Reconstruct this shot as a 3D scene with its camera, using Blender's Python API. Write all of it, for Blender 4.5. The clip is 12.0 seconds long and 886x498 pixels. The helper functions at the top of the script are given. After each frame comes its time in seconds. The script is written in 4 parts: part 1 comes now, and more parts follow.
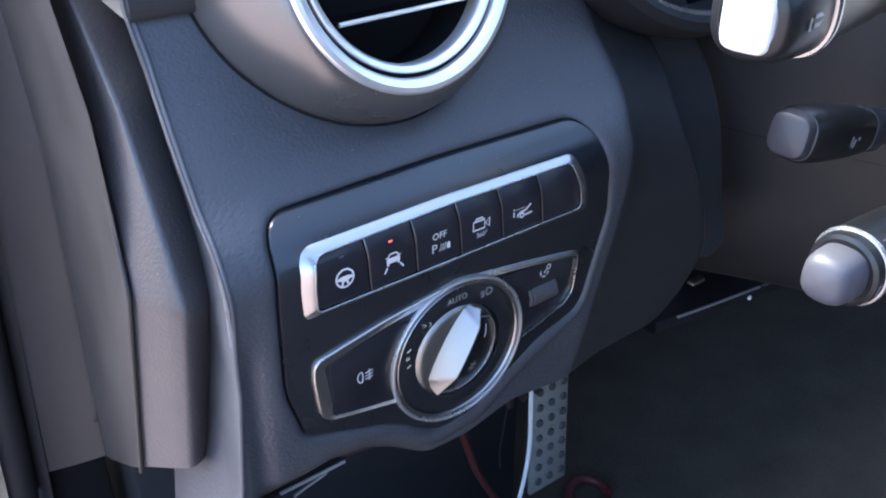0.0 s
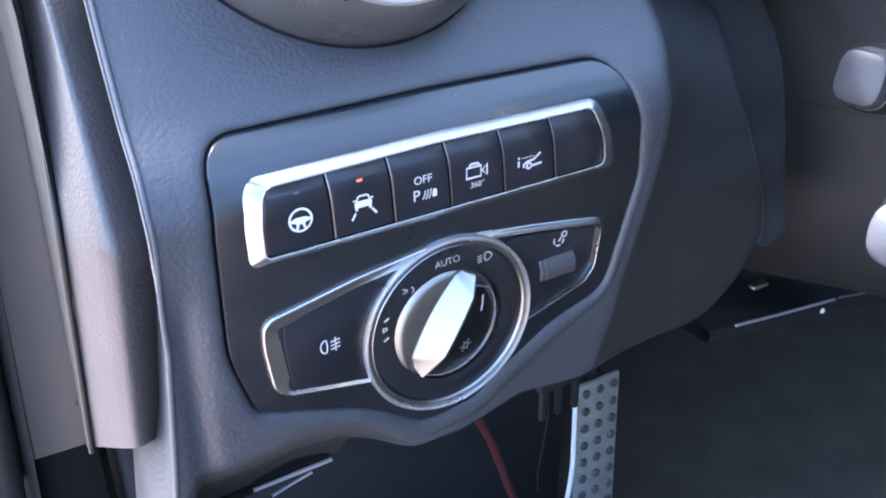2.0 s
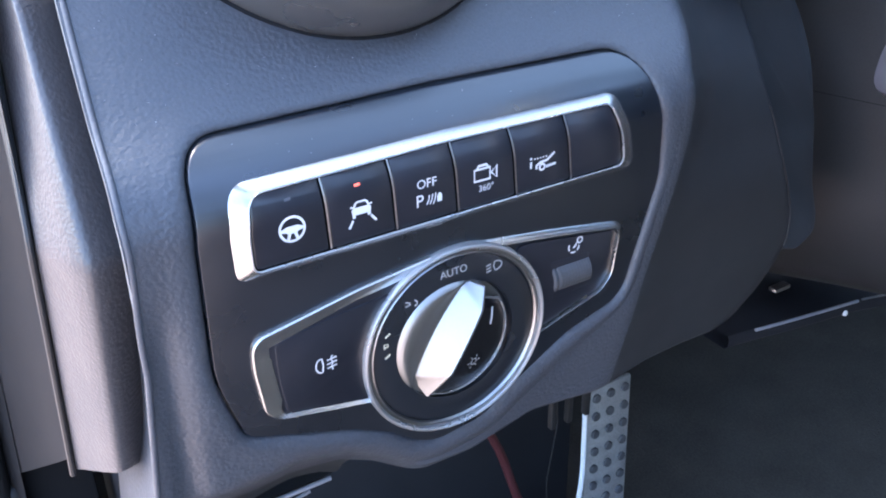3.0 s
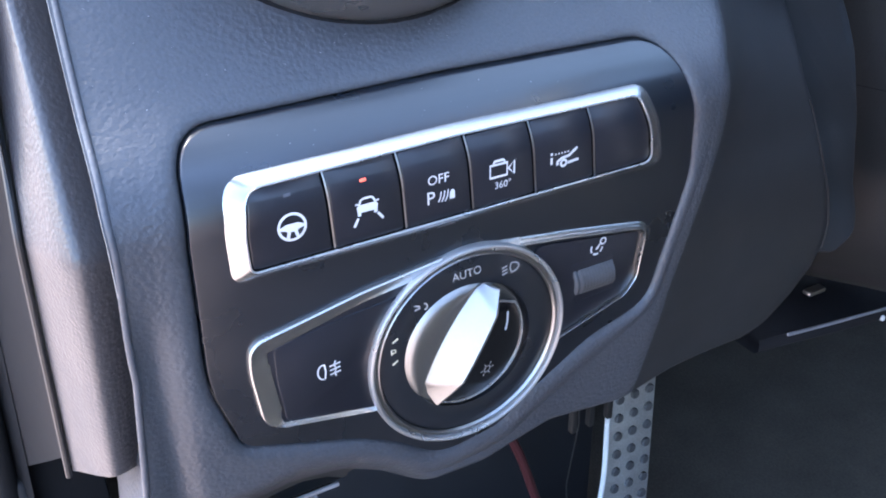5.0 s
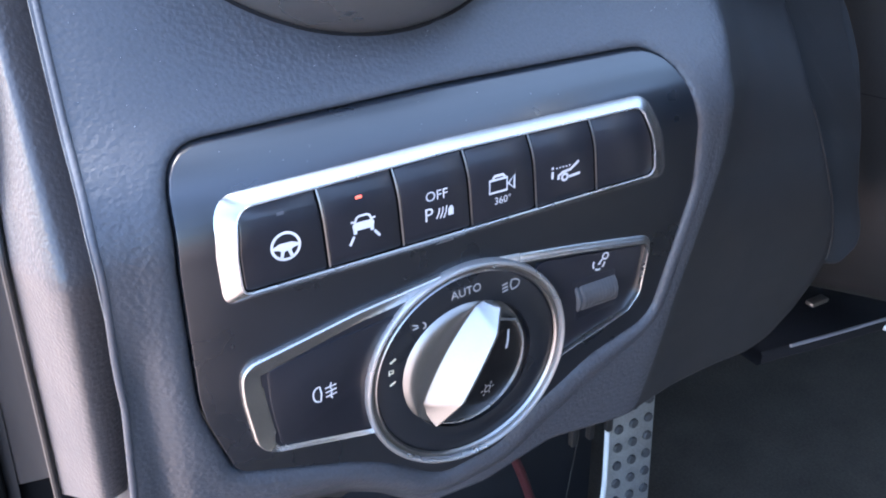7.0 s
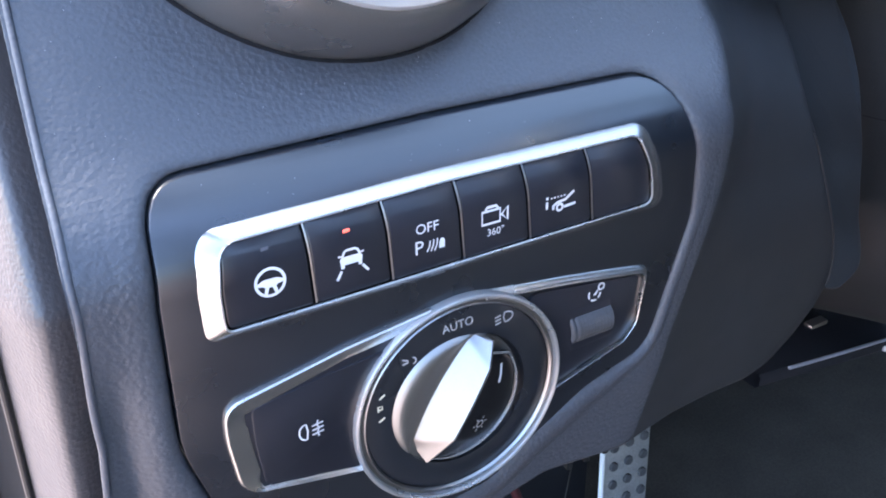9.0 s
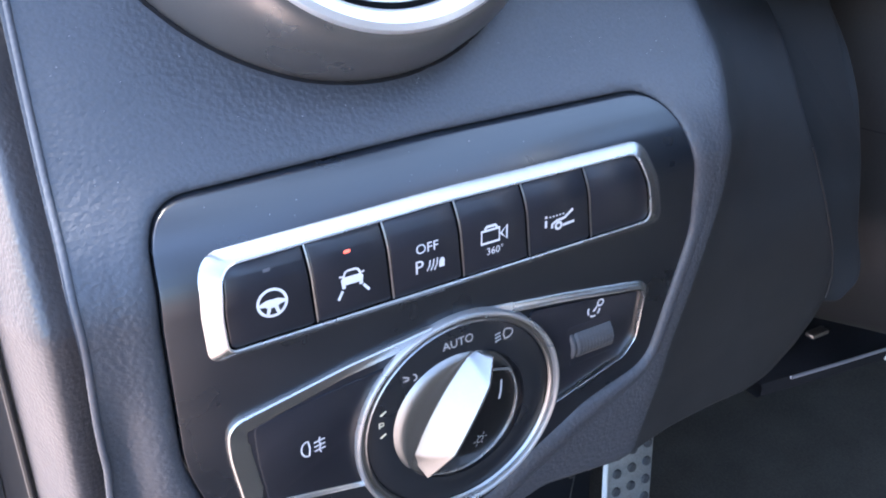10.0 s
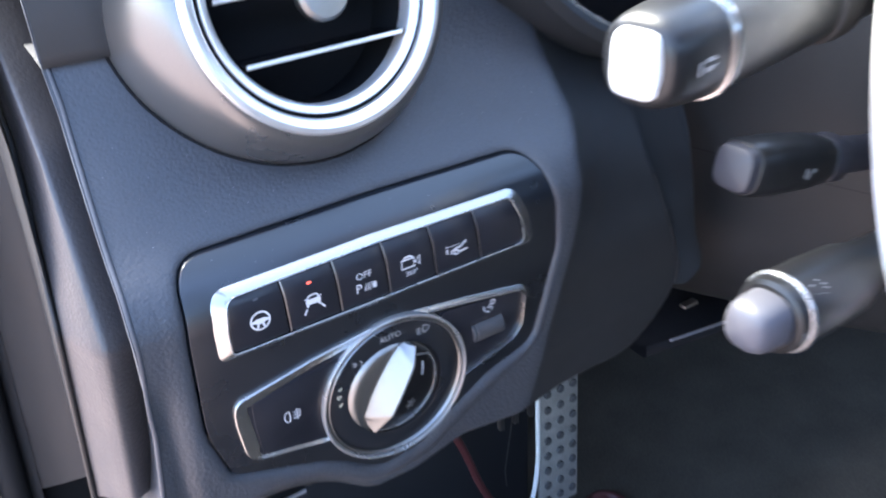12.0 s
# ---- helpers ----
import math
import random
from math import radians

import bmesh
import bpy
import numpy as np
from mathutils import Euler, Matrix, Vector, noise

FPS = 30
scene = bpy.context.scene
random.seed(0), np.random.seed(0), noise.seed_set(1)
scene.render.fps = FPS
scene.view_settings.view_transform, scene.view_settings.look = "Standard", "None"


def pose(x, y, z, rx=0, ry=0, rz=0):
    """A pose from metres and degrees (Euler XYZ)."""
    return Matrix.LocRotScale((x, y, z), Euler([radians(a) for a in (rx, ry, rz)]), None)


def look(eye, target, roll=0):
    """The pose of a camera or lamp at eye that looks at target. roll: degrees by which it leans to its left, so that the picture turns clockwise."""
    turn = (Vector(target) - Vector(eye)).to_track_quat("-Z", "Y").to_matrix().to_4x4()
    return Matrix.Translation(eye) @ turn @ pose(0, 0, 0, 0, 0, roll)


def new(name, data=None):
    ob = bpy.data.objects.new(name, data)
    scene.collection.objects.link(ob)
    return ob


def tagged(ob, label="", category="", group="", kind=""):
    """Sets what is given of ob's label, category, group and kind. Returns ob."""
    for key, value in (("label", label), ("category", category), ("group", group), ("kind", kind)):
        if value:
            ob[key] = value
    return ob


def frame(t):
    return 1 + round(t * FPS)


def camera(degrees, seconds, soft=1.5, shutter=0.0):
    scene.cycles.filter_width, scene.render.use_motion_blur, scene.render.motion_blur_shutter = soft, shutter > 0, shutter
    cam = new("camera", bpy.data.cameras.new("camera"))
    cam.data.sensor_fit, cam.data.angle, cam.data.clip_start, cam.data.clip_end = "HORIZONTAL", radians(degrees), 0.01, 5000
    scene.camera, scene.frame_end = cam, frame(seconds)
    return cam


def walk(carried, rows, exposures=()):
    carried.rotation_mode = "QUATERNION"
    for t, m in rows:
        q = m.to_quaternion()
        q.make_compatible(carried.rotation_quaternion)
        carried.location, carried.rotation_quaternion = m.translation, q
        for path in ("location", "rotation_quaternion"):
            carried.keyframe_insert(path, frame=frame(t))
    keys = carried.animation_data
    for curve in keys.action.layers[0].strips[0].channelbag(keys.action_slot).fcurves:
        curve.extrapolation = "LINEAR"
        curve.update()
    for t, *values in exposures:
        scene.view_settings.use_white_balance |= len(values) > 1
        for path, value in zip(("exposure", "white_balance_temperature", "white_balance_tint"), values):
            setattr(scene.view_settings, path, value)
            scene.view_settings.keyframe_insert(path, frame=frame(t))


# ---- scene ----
cam = camera(50.7, 12.0, soft=1.9, shutter=0.4)
# seconds, eye x y z, turn about x y z in degrees
ROWS = [
    (0.0, -0.1759, -0.2259, 0.9123, 59.49, 0.26, -37.22),
    (0.1, -0.1692, -0.2271, 0.9096, 59.89, 0.71, -36.62),
    (0.2, -0.1624, -0.2265, 0.9064, 60.10, 0.92, -36.35),
    (0.3, -0.1571, -0.2263, 0.9026, 60.01, 0.72, -35.78),
    (0.4, -0.1552, -0.2262, 0.8961, 59.95, 0.60, -35.39),
    (0.5, -0.1509, -0.2221, 0.8884, 59.72, 0.47, -34.88),
    (0.7, -0.1482, -0.2222, 0.8808, 60.37, 0.50, -34.24),
    (1.0, -0.1391, -0.2150, 0.8800, 61.25, 0.44, -34.01),
    (1.2, -0.1343, -0.2176, 0.8751, 61.64, 0.73, -33.53),
    (1.5, -0.1321, -0.2197, 0.8725, 61.52, 1.05, -32.15),
    (1.7, -0.1335, -0.2194, 0.8664, 61.58, 1.03, -31.93),
    (2.0, -0.1315, -0.2153, 0.8625, 61.72, 0.72, -31.72),
    (2.2, -0.1297, -0.2115, 0.8612, 61.55, 0.73, -31.31),
    (2.5, -0.1249, -0.2034, 0.8573, 60.93, 0.69, -31.40),
    (2.7, -0.1222, -0.1991, 0.8580, 61.00, 0.43, -31.72),
    (3.0, -0.1201, -0.1956, 0.8555, 61.27, 1.02, -31.62),
    (3.2, -0.1198, -0.1912, 0.8564, 61.15, 0.97, -31.58),
    (4.8, -0.1092, -0.1830, 0.8510, 60.64, 0.99, -30.28),
    (5.0, -0.1087, -0.1838, 0.8498, 60.68, 1.01, -29.75),
    (5.5, -0.1076, -0.1834, 0.8491, 60.57, 1.02, -29.85),
    (6.0, -0.1088, -0.1835, 0.8484, 60.90, 1.07, -29.77),
    (6.5, -0.1068, -0.1807, 0.8518, 60.91, 1.06, -29.88),
    (7.0, -0.1056, -0.1770, 0.8490, 61.03, 1.18, -30.14),
    (7.2, -0.1052, -0.1758, 0.8489, 61.39, 1.18, -30.59),
    (8.8, -0.1011, -0.1693, 0.8501, 61.61, 1.00, -30.31),
    (9.0, -0.0998, -0.1695, 0.8513, 61.38, 0.94, -30.29),
    (9.5, -0.0996, -0.1701, 0.8518, 61.55, 1.06, -30.28),
    (10.0, -0.0988, -0.1707, 0.8562, 61.51, 1.19, -30.03),
    (10.5, -0.0970, -0.1698, 0.8573, 61.40, 1.07, -29.95),
    (11.0, -0.1003, -0.1725, 0.8593, 61.55, 1.13, -30.21),
    (11.3, -0.1050, -0.1731, 0.8704, 61.84, 0.93, -30.69),
    (11.5, -0.1069, -0.1821, 0.8738, 61.11, 1.46, -30.29),
    (11.6, -0.1106, -0.1881, 0.8739, 61.20, 1.54, -31.09),
    (11.7, -0.1126, -0.1978, 0.8809, 60.90, 1.70, -31.46),
    (11.8, -0.1136, -0.2117, 0.8925, 60.45, 2.04, -31.49),
    (11.9, -0.1242, -0.2254, 0.9056, 60.15, 2.00, -33.43),
    (12.0, -0.1277, -0.2454, 0.9214, 59.34, 2.50, -33.46),
]
walk(cam, [(t, pose(x, y, z, rx, ry, rz)) for t, x, y, z, rx, ry, rz in ROWS], [(0, 3.0, 5800, 12), (0.6, 3.75, 5750, 12), (3.0, 3.92, 5900, 12), (7, 3.9, 6050, 12), (11, 3.85, 6100, 12), (11.5, 3.55, 6050, 12), (12, 3.6, 6100, 12)])

# ---- light ----
world = bpy.data.worlds.new("sky")
scene.world = world
world.use_nodes = True
wn = world.node_tree.nodes
sky = wn.new("ShaderNodeTexSky")
sky.sky_type = "NISHITA"
sky.sun_disc = False
sky.dust_density = 2.2
sky.sun_elevation, sky.sun_rotation = radians(52.8), radians(344.7)
wn["Background"].inputs["Strength"].default_value = 0.15
world.node_tree.links.new(sky.outputs["Color"], wn["Background"].inputs["Color"])
sun = new("sun", bpy.data.lights.new("sun", "SUN"))
sun.data.energy, sun.data.angle, sun.data.color = 2.4, radians(25), (1.0, 0.96, 0.92)
sun.matrix_world = look((-0.6, 2.2, 3.7), (0, 0, 0.7))

# ---- materials ----
def material(name, colour, rough=0.5, metal=0.0, grain=0.0, size=0.001, bump=0.0, mottle=0.12, patch=0.02, leather=False,
             specular=0.5, emit=None, wear=0.06, coat=0.0, ior=1.5):
    """A surface with colour variation at a fine and a broad scale, uneven gloss and fine relief. Sizes in metres."""
    m = bpy.data.materials.new(name)
    m.use_nodes = True
    nt = m.node_tree
    b = nt.nodes["Principled BSDF"]
    link = nt.links.new
    co = nt.nodes.new("ShaderNodeTexCoord")
    fine = nt.nodes.new("ShaderNodeTexNoise")
    fine.inputs["Scale"].default_value, fine.inputs["Detail"].default_value = 1 / size, 3
    broad = nt.nodes.new("ShaderNodeTexNoise")
    broad.inputs["Scale"].default_value, broad.inputs["Detail"].default_value = 1 / patch, 4
    for tex in (fine, broad):
        link(co.outputs["Object"], tex.inputs["Vector"])
    mix = nt.nodes.new("ShaderNodeMix")
    mix.data_type = "FLOAT"
    mix.inputs[0].default_value = 0.5
    link(fine.outputs["Fac"], mix.inputs[2])
    link(broad.outputs["Fac"], mix.inputs[3])
    tone = nt.nodes.new("ShaderNodeMapRange")
    tone.inputs["From Min"].default_value, tone.inputs["From Max"].default_value = 0.3, 0.7
    tone.inputs["To Min"].default_value, tone.inputs["To Max"].default_value = 1 - mottle, 1 + mottle
    link(mix.outputs[0], tone.inputs["Value"])
    tint = nt.nodes.new("ShaderNodeVectorMath")
    tint.operation = "SCALE"
    tint.inputs[0].default_value = colour
    link(tone.outputs["Result"], tint.inputs["Scale"])
    link(tint.outputs["Vector"], b.inputs["Base Color"])
    gloss = nt.nodes.new("ShaderNodeMapRange")
    gloss.inputs["From Min"].default_value, gloss.inputs["From Max"].default_value = 0.3, 0.7
    gloss.inputs["To Min"].default_value, gloss.inputs["To Max"].default_value = max(0.02, rough - wear), rough + wear
    link(broad.outputs["Fac"], gloss.inputs["Value"])
    link(gloss.outputs["Result"], b.inputs["Roughness"])
    b.inputs["Metallic"].default_value = metal
    b.inputs["Specular IOR Level"].default_value = specular
    b.inputs["Coat Weight"].default_value = coat
    b.inputs["IOR"].default_value = ior
    if bump:
        relief = nt.nodes.new("ShaderNodeBump")
        relief.inputs["Strength"].default_value, relief.inputs["Distance"].default_value = 1.0, bump
        if leather:
            cell = nt.nodes.new("ShaderNodeTexVoronoi")
            cell.feature = "SMOOTH_F1"
            cell.inputs["Scale"].default_value = 1 / (size * 1.6)
            cell.inputs["Smoothness"].default_value = 0.6
            warp = nt.nodes.new("ShaderNodeVectorMath")
            warp.operation = "MULTIPLY_ADD"
            link(fine.outputs["Color"], warp.inputs[0])
            warp.inputs[1].default_value = (size, size, size)
            link(co.outputs["Object"], warp.inputs[2])
            link(warp.outputs["Vector"], cell.inputs["Vector"])
            both = nt.nodes.new("ShaderNodeMath")
            both.operation = "MULTIPLY_ADD"
            both.inputs[1].default_value = 0.5
            link(fine.outputs["Fac"], both.inputs[0])
            link(cell.outputs["Distance"], both.inputs[2])
            link(both.outputs["Value"], relief.inputs["Height"])
        else:
            link(fine.outputs["Fac"], relief.inputs["Height"])
        link(relief.outputs["Normal"], b.inputs["Normal"])
    if emit:
        b.inputs["Emission Color"].default_value, b.inputs["Emission Strength"].default_value = (*emit[:3], 1), emit[3]
    return m


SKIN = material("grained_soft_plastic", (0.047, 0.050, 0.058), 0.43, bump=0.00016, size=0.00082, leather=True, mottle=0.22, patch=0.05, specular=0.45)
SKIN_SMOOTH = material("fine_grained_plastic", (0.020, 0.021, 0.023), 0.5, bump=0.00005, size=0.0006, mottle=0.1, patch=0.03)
BEAD_SKIN = material("grained_edge_plastic", (0.052, 0.054, 0.062), 0.45, bump=0.00012, size=0.0007, leather=True, mottle=0.15, patch=0.03, specular=0.35)
SEAL_SKIN = material("grey_grained_seal", (0.043, 0.041, 0.0445), 0.40, bump=0.00015, size=0.0008, leather=True, mottle=0.12, patch=0.04, specular=0.5)
GREY_TRIM = material("warm_grey_plastic", (0.018, 0.0168, 0.0172), 0.6, bump=0.00006, size=0.0008, mottle=0.08, patch=0.04, specular=0.3)
DARK_SHROUD = material("dark_shroud_plastic", (0.020, 0.0195, 0.020), 0.46, bump=0.00005, size=0.0007, mottle=0.25, patch=0.05, specular=0.35)
STALK_BLACK = material("black_stalk_plastic", (0.010, 0.010, 0.011), 0.38, size=0.0007, bump=0.00002, mottle=0.12, patch=0.02)
DARK_FELT = material("black_felt", (0.020, 0.020, 0.023), 0.9, size=0.001, bump=0.0001, mottle=0.2, specular=0.15)
PALE_RIM = material("pale_silver_paint", (0.82, 0.82, 0.83), 0.35, size=0.001, mottle=0.03)
SATIN_BLACK = material("satin_black_plastic", (0.007, 0.009, 0.013), 0.29, size=0.0008, mottle=0.15, patch=0.03, wear=0.04, specular=0.8, ior=1.5)
BUTTON_BLACK = material("button_black_plastic", (0.010, 0.011, 0.016), 0.31, size=0.0006, mottle=0.15, patch=0.015, wear=0.03, specular=0.6, ior=1.5)
GLOSS_BLACK = material("gloss_black_plastic", (0.005, 0.005, 0.006), 0.22, size=0.001, mottle=0.1, wear=0.04, specular=0.35)
GAP_BLACK = material("joint_black", (0.009, 0.009, 0.010), 0.9, size=0.001, specular=0.08)
SILVER = material("satin_chrome", (0.42, 0.413, 0.405), 0.25, 0.95, size=0.0007, mottle=0.03, patch=0.02, wear=0.04)
VENT_METAL = material("pale_satin_metal", (0.88, 0.87, 0.86), 0.34, 0.8, size=0.0006, mottle=0.03, patch=0.02, wear=0.05)
CHROME = material("bright_chrome", (0.44, 0.44, 0.44), 0.28, 0.75, size=0.0006, mottle=0.03, patch=0.02, wear=0.04)
ALU_DARK = material("dark_satin_metal", (0.30, 0.30, 0.30), 0.35, 1.0, size=0.0005, mottle=0.04, patch=0.01, wear=0.05)
ALU = material("brushed_aluminium", (0.265, 0.26, 0.251), 0.40, 0.95, size=0.0005, bump=0.000008, mottle=0.05, patch=0.01, wear=0.05)
POD_PAINT = material("silver_satin_paint", (0.185, 0.181, 0.178), 0.31, 0.75, size=0.0005, mottle=0.06, patch=0.03)
WHITE_PRINT = material("white_print", (0.55, 0.56, 0.58), 0.5, size=0.0005, mottle=0.05, patch=0.004)
WARM_PRINT = material("warm_print", (0.60, 0.56, 0.42), 0.5, size=0.0005, mottle=0.06, patch=0.004)
DIM_PRINT = material("grey_print", (0.30, 0.30, 0.30), 0.5, size=0.0005, mottle=0.08, patch=0.004)
UNLIT = material("unlit_lamp_lens", (0.07, 0.07, 0.08), 0.4, size=0.0005)
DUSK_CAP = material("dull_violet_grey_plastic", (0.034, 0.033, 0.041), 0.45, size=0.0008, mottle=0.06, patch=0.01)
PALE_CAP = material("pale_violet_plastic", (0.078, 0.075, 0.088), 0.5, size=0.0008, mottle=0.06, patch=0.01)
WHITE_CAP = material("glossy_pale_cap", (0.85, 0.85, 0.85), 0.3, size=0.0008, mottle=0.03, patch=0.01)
LED_RED = material("red_indicator", (0.8, 0.10, 0.07), 0.3, size=0.0005, emit=(1.0, 0.16, 0.09, 0.10))
METAL_PEDAL = material("pedal_steel", (0.31, 0.305, 0.295), 0.5, 0.25, size=0.0015, bump=0.00003, mottle=0.25, patch=0.01)
STUD = material("worn_rubber_stud", (0.075, 0.075, 0.08), 0.7, size=0.001, bump=0.00005, mottle=0.3, patch=0.02, specular=0.3)
RUBBER = material("black_rubber", (0.010, 0.010, 0.011), 0.75, size=0.001, bump=0.00005, mottle=0.2, specular=0.2)
CARPET = material("black_carpet", (0.062, 0.057, 0.048), 0.95, size=0.0022, bump=0.001, mottle=0.28, patch=0.05, specular=0.08)
PALE_EDGE = material("pale_grey_edging", (0.30, 0.30, 0.33), 0.4, size=0.001, mottle=0.1, patch=0.01)
KNURL = material("worn_grey_rubber", (0.055, 0.056, 0.060), 0.6, size=0.0006, bump=0.00002, mottle=0.15, patch=0.006, specular=0.3)
RED_CABLE = material("dark_red_cable", (0.075, 0.018, 0.020), 0.5, size=0.001, mottle=0.12)
LINING = material("roof_lining", (0.25, 0.25, 0.255), 0.95, size=0.002, bump=0.0003, mottle=0.08, patch=0.1)
CABIN = material("dark_cabin_trim", (0.020, 0.020, 0.020), 0.8, size=0.002, bump=0.0002, mottle=0.15, patch=0.1, specular=0.2)
ASPHALT = material("dusty_paving", (0.28, 0.212, 0.178), 0.9, size=0.01, bump=0.003, mottle=0.25, patch=0.6)
TINTED = bpy.data.materials.new("tinted_glass")
TINTED.use_nodes = True
tn = TINTED.node_tree
tn.nodes.remove(tn.nodes["Principled BSDF"])
clear, shine, blend = (tn.nodes.new("ShaderNode" + k) for k in ("BsdfTransparent", "BsdfGlossy", "MixShader"))
# The tint is chosen to take some blue out of the incoming light.
clear.inputs["Color"].default_value = (0.965, 0.975, 0.90, 1)
shine.inputs["Roughness"].default_value = 0.02
blend.inputs["Fac"].default_value = 0.04
tn.links.new(clear.outputs["BSDF"], blend.inputs[1])
tn.links.new(shine.outputs["BSDF"], blend.inputs[2])
tn.links.new(blend.outputs["Shader"], tn.nodes["Material Output"].inputs["Surface"])
WHEEL_SKIN = material("wheel_leather", (0.02, 0.02, 0.022), 0.42, bump=0.0001, size=0.0009, leather=True)


# ---- shaping helpers; places in millimetres: across x, up z from the dial's axis, proud towards the seat ----
def C(z):
    """How far the dashboard's face curves away above the switches."""
    if z < 52:
        return 0.0
    if z < 72:
        return -0.032 * (z - 52) ** 2
    if z < 78:
        return -12.8 - 1.28 * (z - 72) + 0.022 * (z - 72) ** 2
    if z < 128:
        return -19.69 - 0.95 * (z - 78) + 0.003 * (z - 78) ** 2
    return -59.69 - 0.2 * (z - 128)


def V(x, z, pr=0.0):
    return Vector((x / 1000, -pr / 1000, 0.7 + z / 1000))


def part(name, bm, mat, parent=None, label="", smooth=True, sharp=35):
    me = bpy.data.meshes.new(name)
    bmesh.ops.recalc_face_normals(bm, faces=bm.faces)
    for f in bm.faces:
        f.smooth = smooth
    if smooth:
        for e in bm.edges:
            if len(e.link_faces) == 2 and e.calc_face_angle(0) > radians(sharp):
                e.smooth = False
    bm.to_mesh(me)
    bm.free()
    me.materials.append(mat)
    ob = new(name, me)
    if parent:
        ob.parent = parent
        ob.matrix_parent_inverse = parent.matrix_world.inverted()
    if label:
        ob["label"] = label
    return ob


def thing(name, x, z, pr, label, category, group="", kind=""):
    e = new(name)
    e.empty_display_size = 0.01
    e.location = V(x, z, pr)
    bpy.context.view_layer.update()
    return tagged(e, label, category, group, kind)


def rounded(corners, seg=6):
    """Closed outline from corners (x, z, radius)."""
    out, n = [], len(corners)
    for i, (x, z, r) in enumerate(corners):
        p, a, b = Vector((x, z)), Vector(corners[i - 1][:2]), Vector(corners[(i + 1) % n][:2])
        u, w = (a - p).normalized(), (b - p).normalized()
        half = u.angle(w) / 2
        t = min(r / math.tan(half), 0.49 * (a - p).length, 0.49 * (b - p).length)
        for k in range(seg + 1):
            s = k / seg
            out.append((p + u * t * (1 - s) ** 2 + w * t * s ** 2))
    return out


def dense(pts, step):
    """The same closed outline with no edge longer than step."""
    out = []
    for i, p in enumerate(pts):
        q = pts[(i + 1) % len(pts)]
        k = max(1, math.ceil((q - p).length / step))
        out += [p.lerp(q, j / k) for j in range(k)]
    return out


def inset(pts, d):
    """The outline moved inwards by d (outlines run anticlockwise)."""
    n, out = len(pts), []
    for i, p in enumerate(pts):
        t = pts[(i + 1) % n] - pts[i - 1]
        t = t.normalized() if t.length > 1e-9 else Vector((1, 0))
        out.append(p + Vector((-t.y, t.x)) * d)
    return out


def ccw(pts):
    area = sum(p.x * q.y - q.x * p.y for p, q in zip(pts, pts[1:] + pts[:1]))
    return pts if area > 0 else pts[::-1]


def loft(bm, rings, closed=True, cap_end=False, cap_start=False):
    rows = [[bm.verts.new(p) for p in ring] for ring in rings]
    n = len(rows[0])
    for a, b in zip(rows, rows[1:]):
        for i in range(n if closed else n - 1):
            j = (i + 1) % n
            bm.faces.new((a[i], a[j], b[j], b[i]))
    if cap_end:
        bm.faces.new(rows[-1])
    if cap_start:
        bm.faces.new(rows[0][::-1])
    return rows


def slab(outline, depth, top, edge=0.6, surface=C, fill_step=0.0):
    """A plate with a rounded front edge whose face follows the curved dashboard, top mm proud of it."""
    bm = bmesh.new()
    pts = ccw(list(outline))
    rings = []
    for d, h in ((0, -depth), (0, -edge), (edge * 0.3, -edge * 0.3), (edge, 0)):
        rings.append([V(p.x, p.y, surface(p.y) + top + h) for p in inset(pts, d)])
    rows = loft(bm, rings)
    # face as strips, so that it can follow the curve
    front = inset(pts, edge)
    lo, hi = min(p.y for p in front), max(p.y for p in front)
    face = bm.faces.new(rows[-1])
    if fill_step and hi - lo > fill_step:
        levels = np.arange(lo + fill_step, hi - 0.2, fill_step)
        geo = [face] + list(face.edges) + list(face.verts)
        for z in levels:
            res = bmesh.ops.bisect_plane(bm, geom=geo, plane_co=V(0, z), plane_no=(0, 0, 1), dist=1e-7)
            geo = res["geom"]
            for v in {v for f in geo if isinstance(f, bmesh.types.BMFace) for v in f.verts}:
                zz = (v.co.z - 0.7) * 1000
                v.co.y = -(surface(zz) + top) / 1000
    return bm


def band(outer, inner, depth, top, crown=0.8, surface=C, steps=6, slope=0.0):
    """A raised frame between two matching outlines, crowned and sloping outwards."""
    bm = bmesh.new()
    rings = [[V(p.x, p.y, surface(p.y) + top - depth) for p in outer]]
    for k in range(steps + 1):
        s = k / steps
        h = crown * (1 - (2 * s - 1) ** 2) - slope * (1 - s)
        rings.append([V(p.lerp(q, s).x, p.lerp(q, s).y, surface(p.lerp(q, s).y) + top - crown + h) for p, q in zip(outer, inner)])
    rings.append([V(q.x, q.y, surface(q.y) + top - depth) for q in inner])
    loft(bm, rings)
    return bm


